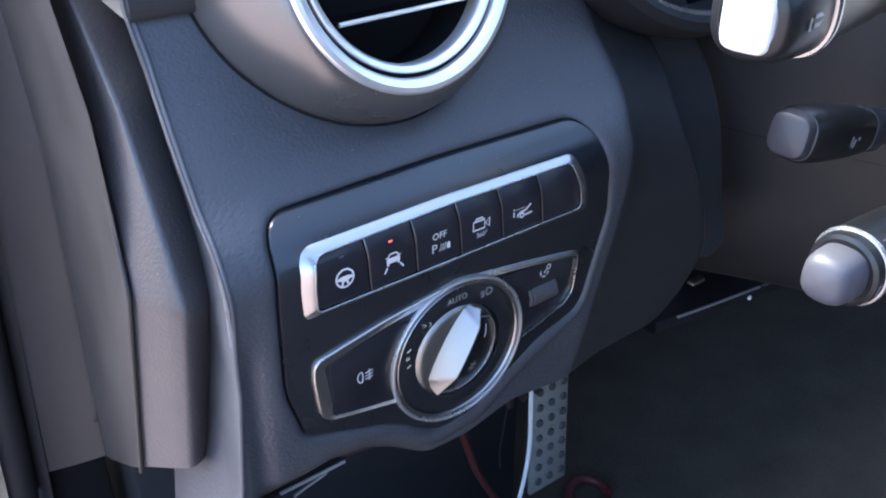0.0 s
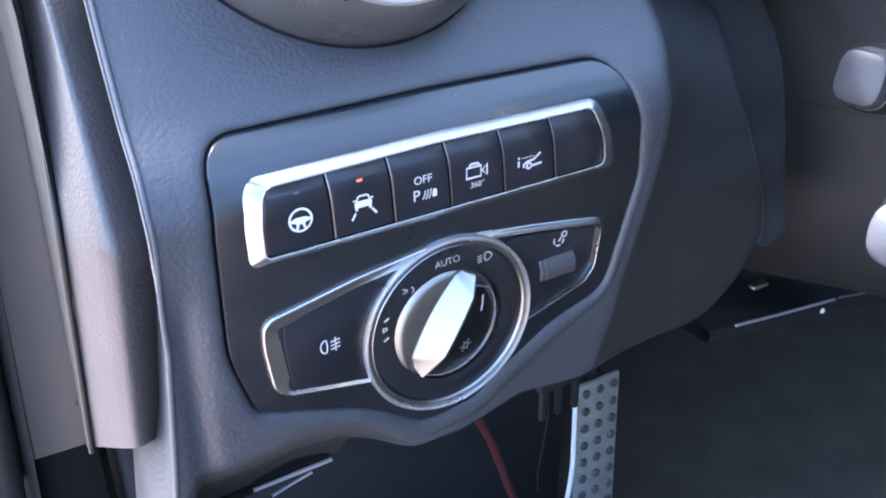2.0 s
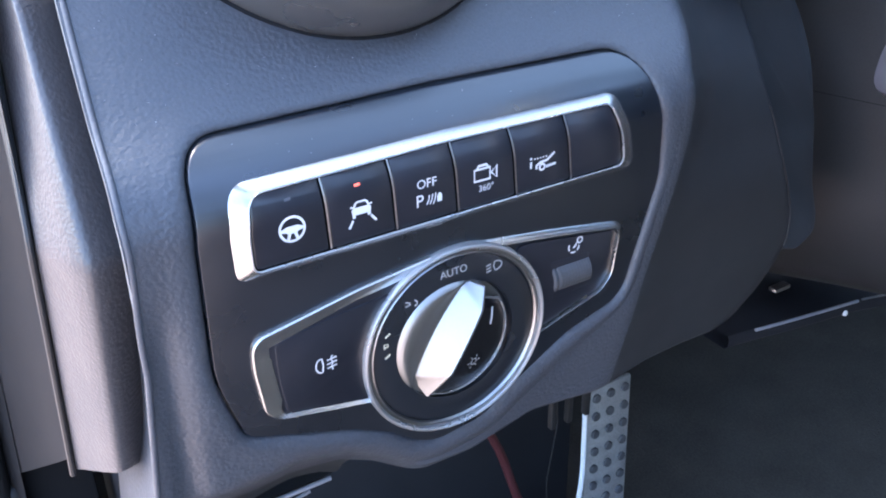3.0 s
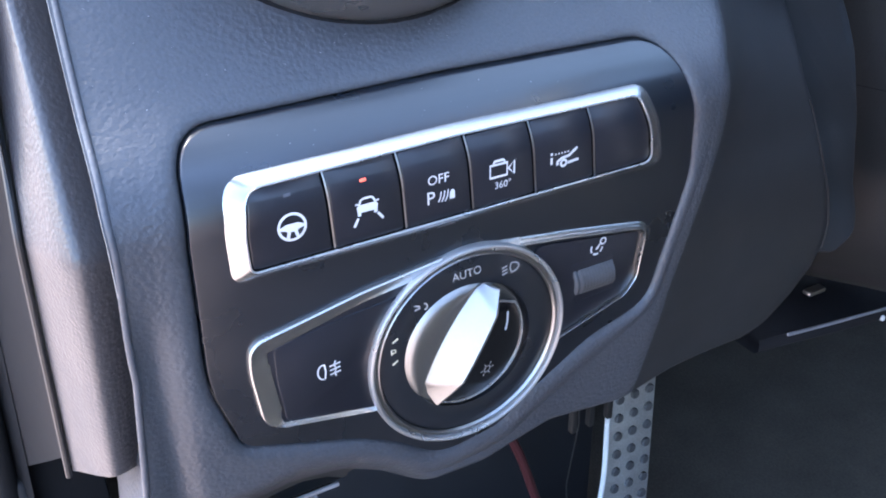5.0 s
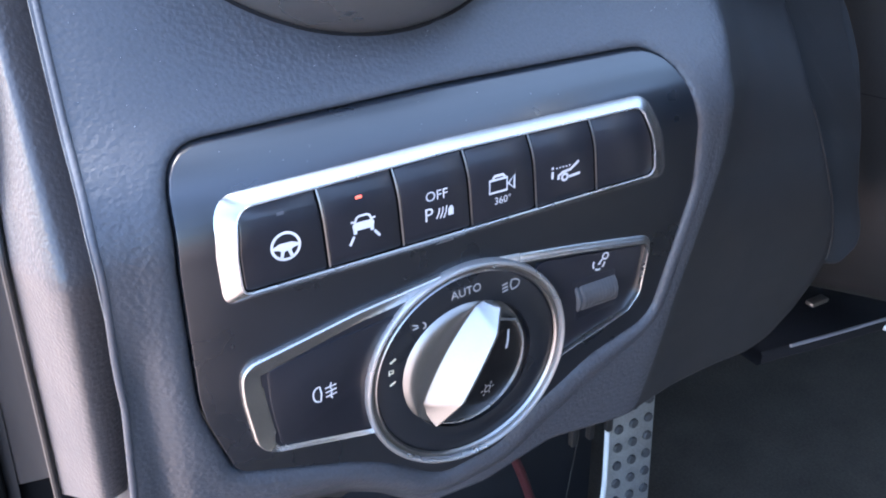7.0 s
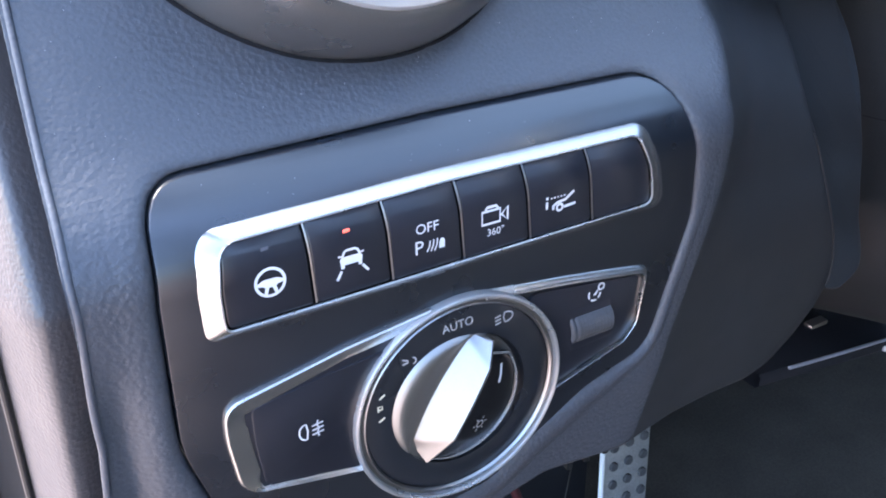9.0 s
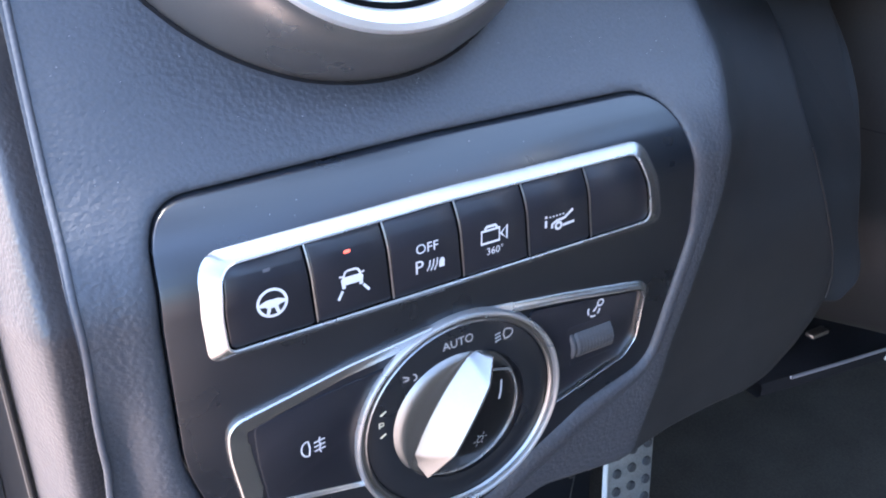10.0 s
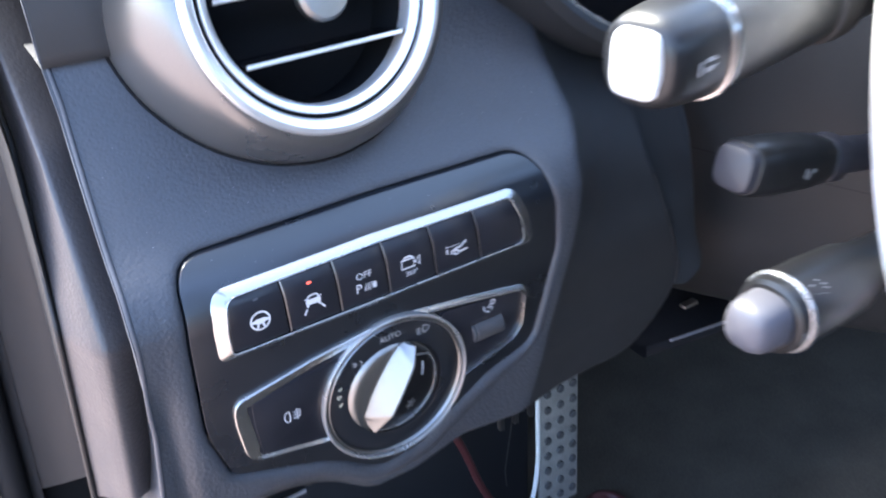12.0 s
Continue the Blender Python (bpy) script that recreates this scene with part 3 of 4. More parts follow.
# icons: heated wheel
bm = bmesh.new()
cx, cz = -45.6, 49.3
ribbon(bm, arc(cx, cz, 3.3, 0, 345, 23), 0.66, on_button, closed=True)
patch(bm, [(cx - 3.1, cz + 0.15), (cx - 1.4, cz + 0.85), (cx + 1.4, cz + 0.85), (cx + 3.1, cz + 0.15), (cx + 3.1, cz - 0.45), (cx + 1.7, cz - 0.75), (cx + 1.1, cz - 1.25), (cx - 1.1, cz - 1.25), (cx - 1.7, cz - 0.75), (cx - 3.1, cz - 0.45)], on_button)
for k in (-1, 1):
    patch(bm, [(cx + k * 0.35, cz - 1.2), (cx + k * 1.25, cz - 1.2), (cx + k * 1.65, cz - 2.8), (cx + k * 0.95, cz - 3.1)][::k], on_button)
part("icon", upper(bm), WHITE_PRINT, buttons[0], "white steering wheel symbol")
bm = bmesh.new()
patch(bm, [(-46.6, 56.6), (-44.9, 56.7), (-44.8, 57.4), (-46.5, 57.3)], on_button)
part("lamp", upper(bm), UNLIT, buttons[0], "unlit indicator lamp")
# icons: lane keeping
bm = bmesh.new()
cx, cz = -26.5, 49.4
patch(bm, [(cx - 2.6, cz - 1.2), (cx + 2.6, cz - 1.2), (cx + 2.8, cz + 0.3), (cx + 2.2, cz + 0.9), (cx - 2.2, cz + 0.9), (cx - 2.8, cz + 0.3)], on_button)
for k in (-1, 1):
    patch(bm, [(cx + k * 2.6, cz - 2.0), (cx + k * 1.7, cz - 2.0), (cx + k * 1.7, cz - 1.2), (cx + k * 2.6, cz - 1.2)][::-k], on_button)
    patch(bm, [(cx + k * 2.3, cz + 0.9), (cx + k * 3.2, cz + 1.0), (cx + k * 3.1, cz + 1.5), (cx + k * 2.2, cz + 1.3)][::k], on_button)
ribbon(bm, [(cx - 2.2, cz + 0.8), (cx - 1.6, cz + 2.1), (cx - 1.0, cz + 2.4), (cx + 1.0, cz + 2.4), (cx + 1.6, cz + 2.1), (cx + 2.2, cz + 0.8)], 0.55, on_button)
ribbon(bm, [(cx - 2.5, cz - 2.5), (cx - 3.7, cz - 4.6)], 0.65, on_button)
ribbon(bm, [(cx + 2.7, cz - 2.2), (cx + 4.1, cz - 4.0)], 0.65, on_button)
part("icon", upper(bm), WHITE_PRINT, buttons[1], "white car between lane marks symbol")
part("lamp", upper(slab(rounded([(-27.8, 55.8, 0.3), (-26.1, 55.9, 0.3), (-26.0, 56.6, 0.3), (-27.7, 56.5, 0.3)], 3), 0.4, 0.8, 0.1)), LED_RED, buttons[1], "small lit red indicator lamp")
# icons: parking aid off
part("icon", upper(word("OFF", -7.0, 51.7, 2.5, on_button)), WHITE_PRINT, buttons[2], "white letters OFF")
part("icon", upper(word("P", -9.3, 46.9, 3.5, on_button)), WHITE_PRINT, buttons[2], "white letter P")
bm = bmesh.new()
for k in range(3):
    ribbon(bm, [(-7.2 + k * 1.0, 45.5 - 0.1 * k), (-6.5 + k * 1.0, 46.8), (-6.3 + k * 1.0, 48.2 + 0.1 * k)], 0.33, on_button)
patch(bm, [(-3.9, 45.6), (-2.4, 45.6), (-2.4, 47.5), (-2.8, 48.1), (-3.4, 48.1), (-3.9, 47.3)], on_button)
part("icon", upper(bm), WHITE_PRINT, buttons[2], "white parking sensor waves")
# icons: camera 360
bm = bmesh.new()
cx, cz = 11.2, 49.9
ribbon(bm, [(cx - 3.2, cz - 1.7), (cx + 1.9, cz - 1.7), (cx + 1.9, cz + 1.7), (cx - 3.2, cz + 1.7)], 0.7, on_button, closed=True)
ribbon(bm, [(cx - 2.2, cz + 2.0), (cx - 1.8, cz + 2.7), (cx + 0.8, cz + 2.7), (cx + 1.2, cz + 2.0)], 0.7, on_button)
ribbon(bm, [(cx + 2.3, cz), (cx + 4.1, cz + 1.8), (cx + 4.1, cz - 1.8)], 0.7, on_button, closed=True)
part("icon", upper(bm), WHITE_PRINT, buttons[3], "white video camera symbol")
part("icon", upper(word("360°", 11.9, 45.7, 1.9, on_button)), WHITE_PRINT, buttons[3], "white letters 360")
# icons: bonnet view
bm = bmesh.new()
cx, cz = 31.3, 48.8
patch(bm, [(cx - 4.6, cz - 1.3), (cx - 3.9, cz - 1.3), (cx - 3.9, cz + 0.7), (cx - 4.6, cz + 0.7)], on_button)
patch(bm, [(cx - 4.6, cz + 1.3), (cx - 3.9, cz + 1.3), (cx - 3.9, cz + 2.0), (cx - 4.6, cz + 2.0)], on_button)
for k in range(5):
    patch(bm, [(cx - 3.2 + k, cz + 1.2), (cx - 2.7 + k, cz + 1.2), (cx - 2.7 + k, cz + 1.6), (cx - 3.2 + k, cz + 1.6)], on_button)
ribbon(bm, [(cx - 2.3, cz - 1.9), (cx - 2.3, cz - 0.8), (cx - 1.0, cz - 0.1), (cx + 1.4, cz + 0.2), (cx + 4.0, cz + 2.0)], 0.75, on_button)
ribbon(bm, arc(cx - 0.3, cz - 1.6, 0.9, 0, 330, 11), 0.65, on_button, closed=True)
ribbon(bm, [(cx + 1.0, cz - 1.8), (cx + 4.6, cz - 1.5)], 0.75, on_button)
part("icon", upper(bm), WHITE_PRINT, buttons[4], "white car front view symbol")

# lower frames, fog lamp key and wheel field
flat = lambda z: 0.0
DIAL = Vector((1.5, -0.8))


def open_band(line, width, top, crown=0.7, inward=False):
    """A raised strip along an open line; width to its left, per point."""
    bm = bmesh.new()
    n = len(line)
    rows = []
    for i, p in enumerate(line):
        t = (line[min(n - 1, i + 1)] - line[max(0, i - 1)]).normalized()
        m = Vector((-t.y, t.x))
        w = width[i] if isinstance(width, list) else width
        row = []
        sloped = ((0, -3), (0, top - 0.7), (0.04, top - 0.2), (0.10, top), (0.18, top - 0.1), (0.5, top - 0.5), (0.92, top - 0.85), (1, top - 1.0), (1, -3))
        for s, h in sloped if inward else ((0, -3), (0, top - crown - 0.9), (0.06, top - crown - 0.5), (0.5, top - crown * 0.45), (0.85, top), (0.94, top - 0.1), (1, top - 0.5), (1, -3)):
            q = p + m * w * s
            row.append(V(q.x, q.y, h))
        rows.append(row)
    loft(bm, rows, closed=False)
    for row in (rows[0], rows[-1]):
        bm.faces.new([bm.verts.new(p) for p in row])
    bmesh.ops.remove_doubles(bm, verts=bm.verts, dist=1e-7)
    return bm


def open_round(pts, seg=6):
    """Open line with rounded inner corners (x, z, radius)."""
    out = [Vector(pts[0][:2])]
    for i in range(1, len(pts) - 1):
        p, a, b = Vector(pts[i][:2]), Vector(pts[i - 1][:2]), Vector(pts[i + 1][:2])
        r = pts[i][2]
        u, w = (a - p).normalized(), (b - p).normalized()
        t = min(r / math.tan(u.angle(w) / 2), 0.49 * (a - p).length, 0.49 * (b - p).length)
        out += [p + u * t * (1 - k / seg) ** 2 + w * t * (k / seg) ** 2 for k in range(seg + 1)]
    out.append(Vector(pts[-1][:2]))
    return out


left_line = open_round([(-7.0, 29.6), (-30, 26.8, 60), (-60.6, 21.2, 9), (-61.0, 12, 30), (-59.0, -5.0, 7.5), (-28.2, -11.4)])
wide = []
for p in left_line:
    if p.y > 14:
        wide.append(3.6 if p.x > -40 else 3.6 + (-40 - p.x) / 20 * 1.4)
    elif p.x < -57:
        wide.append(5.6)
    else:
        wide.append(max(1.0, 5.6 - (p.x + 57) * 1.6))
part("fog_frame", open_band(left_line, wide, 1.3, inward=True), SILVER, panel, "satin silver frame round the fog lamp key")
right_line = open_round([(31.6, -10.4), (56.5, -3.0, 5), (60.8, 2.0, 8), (64.8, 20.8, 5), (34, 26.0, 60), (9.0, 29.4)])
wide = []
for p in right_line:
    if p.y < 2:
        wide.append(1.1)
    elif p.y < 19:
        wide.append(1.0 + 1.4 * max(0.0, (p.y - 8) / 11))
    else:
        wide.append(2.5)
part("dimmer_frame", open_band(right_line, wide, 1.2), SILVER, panel, "satin silver frame round the dimmer wheel")

part("fog_field", slab(rounded([(-56.5, -6.5, 4), (-27.4, -11.6, 1), (-29.5, 6, 6), (-12.0, 27, 2), (-36, 23.4, 40), (-57.5, 19.0, 4), (-58, 8, 30)], 5), 3, 0.12, 0.1, surface=flat), BUTTON_BLACK, panel, "black field round the fog lamp key")
fog = part("fog_lamp_button", slab(rounded([(-53.0, -4.6, 2), (-27.8, -10.5, 1), (-29.5, 6, 6), (-17.0, 22.2, 2), (-36, 20.6, 40), (-54.2, 17.8, 2), (-54.2, 8, 30)], 5), 4, 0.5, 0.35, surface=flat), BUTTON_BLACK, panel)
level = lambda x, z: 0.60
bm = bmesh.new()
cx, cz = -40.4, 6.4
ribbon(bm, arc(cx - 1.6, cz, 1.5, 90, 270, 8, 2.2) + [(cx - 1.2, cz - 2.2), (cx - 0.9, cz), (cx - 1.2, cz + 2.2)], 0.42, level, closed=True)
for k in (-1.3, 0, 1.3):
    ribbon(bm, [(cx + 0.2, cz + k - 0.2), (cx + 3.2, cz + k + 0.2)], 0.4, level)
ribbon(bm, [(cx + 1.9, cz - 2.4), (cx + 1.5, cz - 1.2), (cx + 2.0, cz), (cx + 1.5, cz + 1.2), (cx + 1.9, cz + 2.4)], 0.38, level)
part("icon", bm, WHITE_PRINT, fog, "pale rear fog lamp symbol")

field = part("dimmer_field", slab(rounded([(31.5, -8.2, 2), (55.2, -1.0, 4), (59.3, 5, 6), (60.6, 18.4, 2), (20, 24.4, 3), (31.5, 10, 12)], 5), 4, 0.4, 0.3, surface=flat), BUTTON_BLACK, panel)
bm = bmesh.new()
cx, cz = 44.4, 17.3
lev2 = lambda x, z: 0.5
for a0, a1 in ((150, 215), (235, 290), (310, 360)):
    ribbon(bm, arc(cx, cz, 2.0, a0, a1, 5), 0.55, lev2)
patch(bm, [(cx - 0.5, cz - 0.4), (cx + 0.4, cz - 0.5), (cx + 1.3, cz + 1.0), (cx + 0.9, cz + 1.2)], lev2)
ribbon(bm, arc(cx + 2.2, cz + 1.8, 1.0, 0, 330, 8), 0.5, lev2, closed=True)
part("icon", bm, WHITE_PRINT, field, "pale instrument light symbol")
part("wheel_slot", slab(rounded([(37.0, 0.9, 1), (52.0, 1.4, 1), (50.6, 13.8, 1), (35.6, 14.2, 1)], 3), 3, 0.45, 0.1, surface=flat), BUTTON_BLACK, panel, "dark slot round the dimmer wheel")
bm = bmesh.new()
rows = []
for k in range(53):
    s = k / 52
    x = 36.8 + 14.6 * s
    row = []
    for j, a in enumerate(np.linspace(-1.15, 1.15, 45)):
        r = 7.0 + (0.06 if k % 4 in (1, 2) and k > 6 else -0.04) + (0.05 if j % 4 in (1, 2) and k > 6 else 0)
        r -= 1.2 if k in (0, 52) else (0.5 if k in (5, 6) else 0)
        row.append(V(x - 0.8 * math.sin(a), 7.5 + 6.5 * math.sin(a), -4.9 + r * math.cos(a)))
    rows.append(row)
loft(bm, rows, closed=False)
part("dimmer_wheel", bm, KNURL, panel, "ribbed dark grey dimmer wheel", sharp=80)

# rotary switch
axis = Vector((0, -1, 0))
dial_at = V(DIAL.x, DIAL.y, 0)
ring = part("dial_ring", lathe([(31.3, -2), (31.3, 1.4), (31.0, 2.0), (30.5, 2.2), (30.0, 1.9), (29.7, 1.2), (29.6, -2)], dial_at, axis, 96), CHROME, panel, "thin chrome ring")
part("dial_groove", lathe([(29.7, 0.7), (28.9, 0.7), (28.7, 1.2), (28.4, 1.45), (28.1, 1.2), (27.9, 0.6)], dial_at, axis, 96), ALU_DARK, panel, "second fine chrome ring")
dial = part("dial_face", lathe([(27.9, -2), (27.9, 0.3), (27.4, 0.55), (24, 1.0), (19.9, 1.42), (19.5, 1.25), (19.4, -3)], dial_at, axis, 96), SATIN_BLACK, panel, "black dial face with pale marks")
dl = lambda x, z: 0.66 + 0.122 * (27.4 - math.hypot(x - DIAL.x, z - DIAL.y))
part("mark", word("AUTO", DIAL.x - 1.0, DIAL.y + 23.4, 2.3, dl, 2), DIM_PRINT, dial, "pale letters AUTO")
bm = bmesh.new()
cx, cz = DIAL.x + 12.6, DIAL.y + 20.9
ribbon(bm, arc(cx + 0.9, cz + 0.1, 2.2, -90, 90, 8, 1.35) + [(cx + 0.5, cz + 1.45), (cx + 0.1, cz + 0.1), (cx + 0.5, cz - 1.25)], 0.42, dl, closed=True)
for k in (-1, 0, 1):
    ribbon(bm, [(cx - 2.6, cz + k * 0.95 - 0.2), (cx - 0.8, cz + k * 0.95 + 0.05)], 0.42, dl)
part("mark", bm, DIM_PRINT, dial, "pale headlamp symbol")
bm = bmesh.new()
cx, cz = DIAL.x - 15.2, DIAL.y + 17.6
ribbon(bm, arc(cx + 1.0, cz, 0.9, -90, 90, 5), 0.4, dl)
ribbon(bm, [(cx - 1.8, cz + 0.9), (cx - 0.2, cz + 0.3)], 0.4, dl)
ribbon(bm, [(cx - 1.8, cz - 0.5), (cx - 0.2, cz - 0.1)], 0.4, dl)
part("mark", bm, DIM_PRINT, dial, "pale side lamp symbol")
for dx, dz, flip in ((-23.0, 9.6, 0), (-23.3, 6.2, 1), (-23.4, 2.8, 0)):
    bm = bmesh.new()
    cx, cz = DIAL.x + dx, DIAL.y + dz
    if flip:
        ribbon(bm, [(cx - 0.9, cz - 0.8), (cx - 0.9, cz + 0.8), (cx + 0.2, cz + 0.7), (cx + 0.2, cz - 0.1), (cx - 0.7, cz - 0.2)], 0.35, dl)
    else:
        ribbon(bm, [(cx - 0.8, cz - 0.5), (cx + 0.8, cz + 0.6)], 0.5, dl)
    part("mark", bm, WARM_PRINT, dial, "small yellowish parking light mark")

KN = Vector((-0.3, 0.3))
R_KNOB = 19.3
TW = radians(59)


def turn2(a, b):
    """Along and across the grip to panel places."""
    return KN.x + a * math.cos(TW) - b * math.sin(TW), KN.y + a * math.sin(TW) + b * math.cos(TW)


def face_height(a, s_):
    """The bright face from its foot (0) up to the ridge (1), with a slanting facet at either end."""
    h = 0.9 + (7.6 - 0.0035 * a * a) * (0.7 * s_ + 0.3 * s_ * s_)
    return max(0.7, h - max(0.0, 0.45 * (a - (17 - 4.5 * s_)), 0.4 * ((-16.5 + 8 * s_) - a)))


def ridge_height(a):
    return face_height(a, 1.0)


def ridge_at(a):
    return 0.8


def foot_at(a):
    return min(7.4 - 0.006 * (a + 2) ** 2, math.sqrt(max(0.0, 18.9 ** 2 - a * a)))


# round base: a dished disc on the left of the grip
bm = bmesh.new()
rows = []
for k in range(49):
    a = -R_KNOB * math.cos(math.pi * k / 48)
    half = math.sqrt(max(0.0, R_KNOB ** 2 - a * a))
    cut = min(foot_at(a) - 0.8, half)
    row = []
    for s_ in np.linspace(0, 1, 14):
        b = half + (cut - half) * s_
        d = half - b
        h = 0.9 + 1.9 * math.sin(math.pi / 2 * min(1.0, d / 3.0)) * min(1.0, (half - cut) / 5) - 2.4 * ease((s_ - 0.35) / 0.65) * min(1.0, (half - cut) / 6)
        row.append(V(*turn2(a, b), h))
    rows.append(row)
loft(bm, rows, closed=False)
knob = part("knob", bm, ALU, panel, "round aluminium knob")
part("knob_skirt", lathe([(R_KNOB, -3), (R_KNOB, 0.7), (R_KNOB - 0.5, 1.0), (R_KNOB - 1.2, 0.9), (0.5, 0.6)], V(KN.x, KN.y, 0), axis, 80, cap_end=True), ALU, knob, "aluminium skirt of the knob")
# grip: bright face rising to the ridge, falling off at both ends
bm = bmesh.new()
rows = []
for k in range(61):
    a = -18.9 * math.cos(math.pi * k / 60)
    foot, rb = max(foot_at(a), ridge_at(a) + 0.4), ridge_at(a)
    top = ridge_height(a)
    fa = a if a > -11 else -11 + (a + 11) * 0.55
    foot = max(foot_at(fa), ridge_at(a) + 0.4)
    row = [V(*turn2(fa, foot), 0.2)]
    for s_ in np.linspace(0, 1, 10):
        row.append(V(*turn2(fa + (a - fa) * s_, foot + (rb - foot) * s_), face_height(a, s_)))
    row += [V(*turn2(a, rb - 0.5), top - 0.05), V(*turn2(a, rb - 0.9), top - 0.35), V(*turn2(a, rb - 1.0), 0.4)]
    rows.append(row)
loft(bm, rows, closed=False)
for row in (rows[0], rows[-1]):
    bm.faces.new([bm.verts.new(p) for p in row])
part("grip", bm, ALU, knob, "brushed aluminium grip with a sharp ridge", sharp=28)
# black inset from the ridge down to the rim
rim = []
for k in range(41):
    a = -17.2 + 33.2 * k / 40
    rim.append((a, -math.sqrt(max(0.3, (R_KNOB - 1.2) ** 2 - a * a))))


def inset_level(a, b):
    half = math.sqrt(max(0.3, (R_KNOB - 1.2) ** 2 - a * a))
    s_ = max(0.0, min(1.0, (0.45 - b) / (half + 0.45)))
    return (ridge_height(a) - 0.45) * (1 - s_) + 2.0 * s_ + 1.2 * s_ * (1 - s_)


bm = bmesh.new()
rows = []
for a, b in rim:
    row = [V(*turn2(a, 0.45 + (b - 0.45) * s_), inset_level(a, 0.45 + (b - 0.45) * s_)) for s_ in np.linspace(0, 1, 9)]
    rows.append(row + [V(*turn2(a, b), 0.4)])
loft(bm, rows, closed=False)
for row in (rows[0], rows[-1]):
    bm.faces.new([bm.verts.new(p) for p in row])
part("grip_inset", bm, GLOSS_BLACK, knob, "glossy black inset of the grip")
part("inset_rim", tube([V(*turn2(rim[0][0], 0.3), inset_level(rim[0][0], 0.3))] + [V(*turn2(a, b - 0.1), 2.1) for a, b in rim] + [V(*turn2(rim[-1][0], 0.3), inset_level(rim[-1][0], 0.3))], 0.36, 8), CHROME, knob, "fine chrome rim of the inset")


def grip_mark(bm, pts, width, closed=False):
    def lev(x, z):
        u, v = x - KN.x, z - KN.y
        return inset_level(u * math.cos(TW) + v * math.sin(TW), -u * math.sin(TW) + v * math.cos(TW)) + 0.22
    ribbon(bm, [turn2(a, b) for a, b in pts], width, lev, closed)


bm = bmesh.new()
grip_mark(bm, [(8.6, -6.8), (11, -6.0), (13.8, -4.8)], 0.9)
part("pointer", bm, WHITE_PRINT, knob, "white pointer line")
bm = bmesh.new()
ca, cb = -3.8, -7.2
grip_mark(bm, [(ca + 1.1 * math.cos(k * math.pi / 6), cb + 1.1 * math.sin(k * math.pi / 6)) for k in range(12)], 0.4, True)
for k in range(6):
    c, d = math.cos(k * math.pi / 3), math.sin(k * math.pi / 3)
    grip_mark(bm, [(ca + 1.6 * c, cb + 1.6 * d), (ca + 2.5 * c, cb + 2.5 * d)], 0.35)
part("icon", bm, DIM_PRINT, knob, "pale light symbol")

# ---- air vent ----
vent = thing("air_vent", 0, 100, -40, "round air vent with chrome rings in a satin silver housing", "air vent")
VA = Vector((0.06, -1.0, 0.30)).normalized()
VC = V(-0.5, 143.2, -26)
POD = [(60, -60), (58.5, -34), (56.5, -20), (53.5, -9), (50, -2.5), (47.3, 0.2), (45.5, 0.6), (45, -2)]
part("housing", lathe(POD, VC, VA, 96), POD_PAINT, vent, "satin silver turbine-shaped housing")
part("outer_ring", lathe([(46.5, -3), (46.3, 0.6), (45.6, 1.6), (44, 2.0), (41.9, 1.0), (41.0, 0.2), (40.7, -0.8), (40.6, -4)], VC, VA, 96), VENT_METAL, vent, "bright chrome outer ring")
part("groove", lathe([(40.9, -2), (40.1, -2.6), (39.0, -2)], VC, VA, 96), GAP_BLACK, vent, "dark groove between the rings")
part("inner_ring", lathe([(39.3, -6), (39.2, -0.8), (38.7, -0.2), (37.2, -0.8), (36.0, -2.4), (35.8, -8)], VC, VA, 96), VENT_METAL, vent, "chrome inner ring")
part("throat", lathe([(36.6, -6), (35.4, -26), (0.5, -28)], VC, VA, 64, cap_end=True), GAP_BLACK, vent, "black throat of the vent")
vr = Vector((1, 0, 0)) - VA * VA.x
vr.normalize()
vu = VA.cross(vr)
vu = vu if vu.z > 0 else -vu


def on_vent(a, b, d=0.0):
    return VC + (vr * a + vu * b + VA * d) / 1000


# black gap where the housing sinks into the fascia
gap_line = []
for k in range(91):
    a = radians(150 + 240 * k / 90)
    for s in np.linspace(2.5, -58, 240):
        r = float(np.interp(-s, [-d for _, d in POD[4::-1]], [r for r, _ in POD[4::-1]]))
        p = on_vent(r * math.cos(a), r * math.sin(a), s)
        if -p.y * 1000 < face_level(p.x * 1000, (p.z - 0.7) * 1000):
            gap_line.append(on_vent((r + 0.3) * math.cos(a), (r + 0.3) * math.sin(a), s - 0.2))
            break
part("joint", tube(gap_line, 0.9, 8), GAP_BLACK, vent, "black gap round the housing")

for b in (-19, 2, 22):
    h = math.sqrt(36.0 ** 2 - b * b) - 0.6
    bm = bmesh.new()
    rows = [[on_vent(a, b - 0.9, -2), on_vent(a, b + 0.6, -1.6), on_vent(a, b + 0.9, -2.4), on_vent(a, b + 2.2, -18), on_vent(a, b + 0.4, -18)] for a in np.linspace(-h, h, 9)]
    loft(bm, [r + [r[0]] for r in rows], closed=False)
    slat = part("slat", bm, GLOSS_BLACK, vent, "black horizontal air slat")
    part("slat_edge", tube([on_vent(-h + 1, b, -1.7), on_vent(h - 1, b, -1.7)], 0.8, 8), VENT_METAL, slat, "chrome leading edge")
part("tab", lathe([(9, -3), (9, 0), (7.8, 1.6), (0.5, 2.2)], on_vent(2, -1.5, 0), VA, 32, cap_end=True), ALU, vent, "round silver adjusting tab")

# ---- steering column, stalks and wheel ----
column = thing("steering_column", 280, -60, -40, "dark grey plastic steering column shroud", "steering column")
CX, CZ = 283, 50


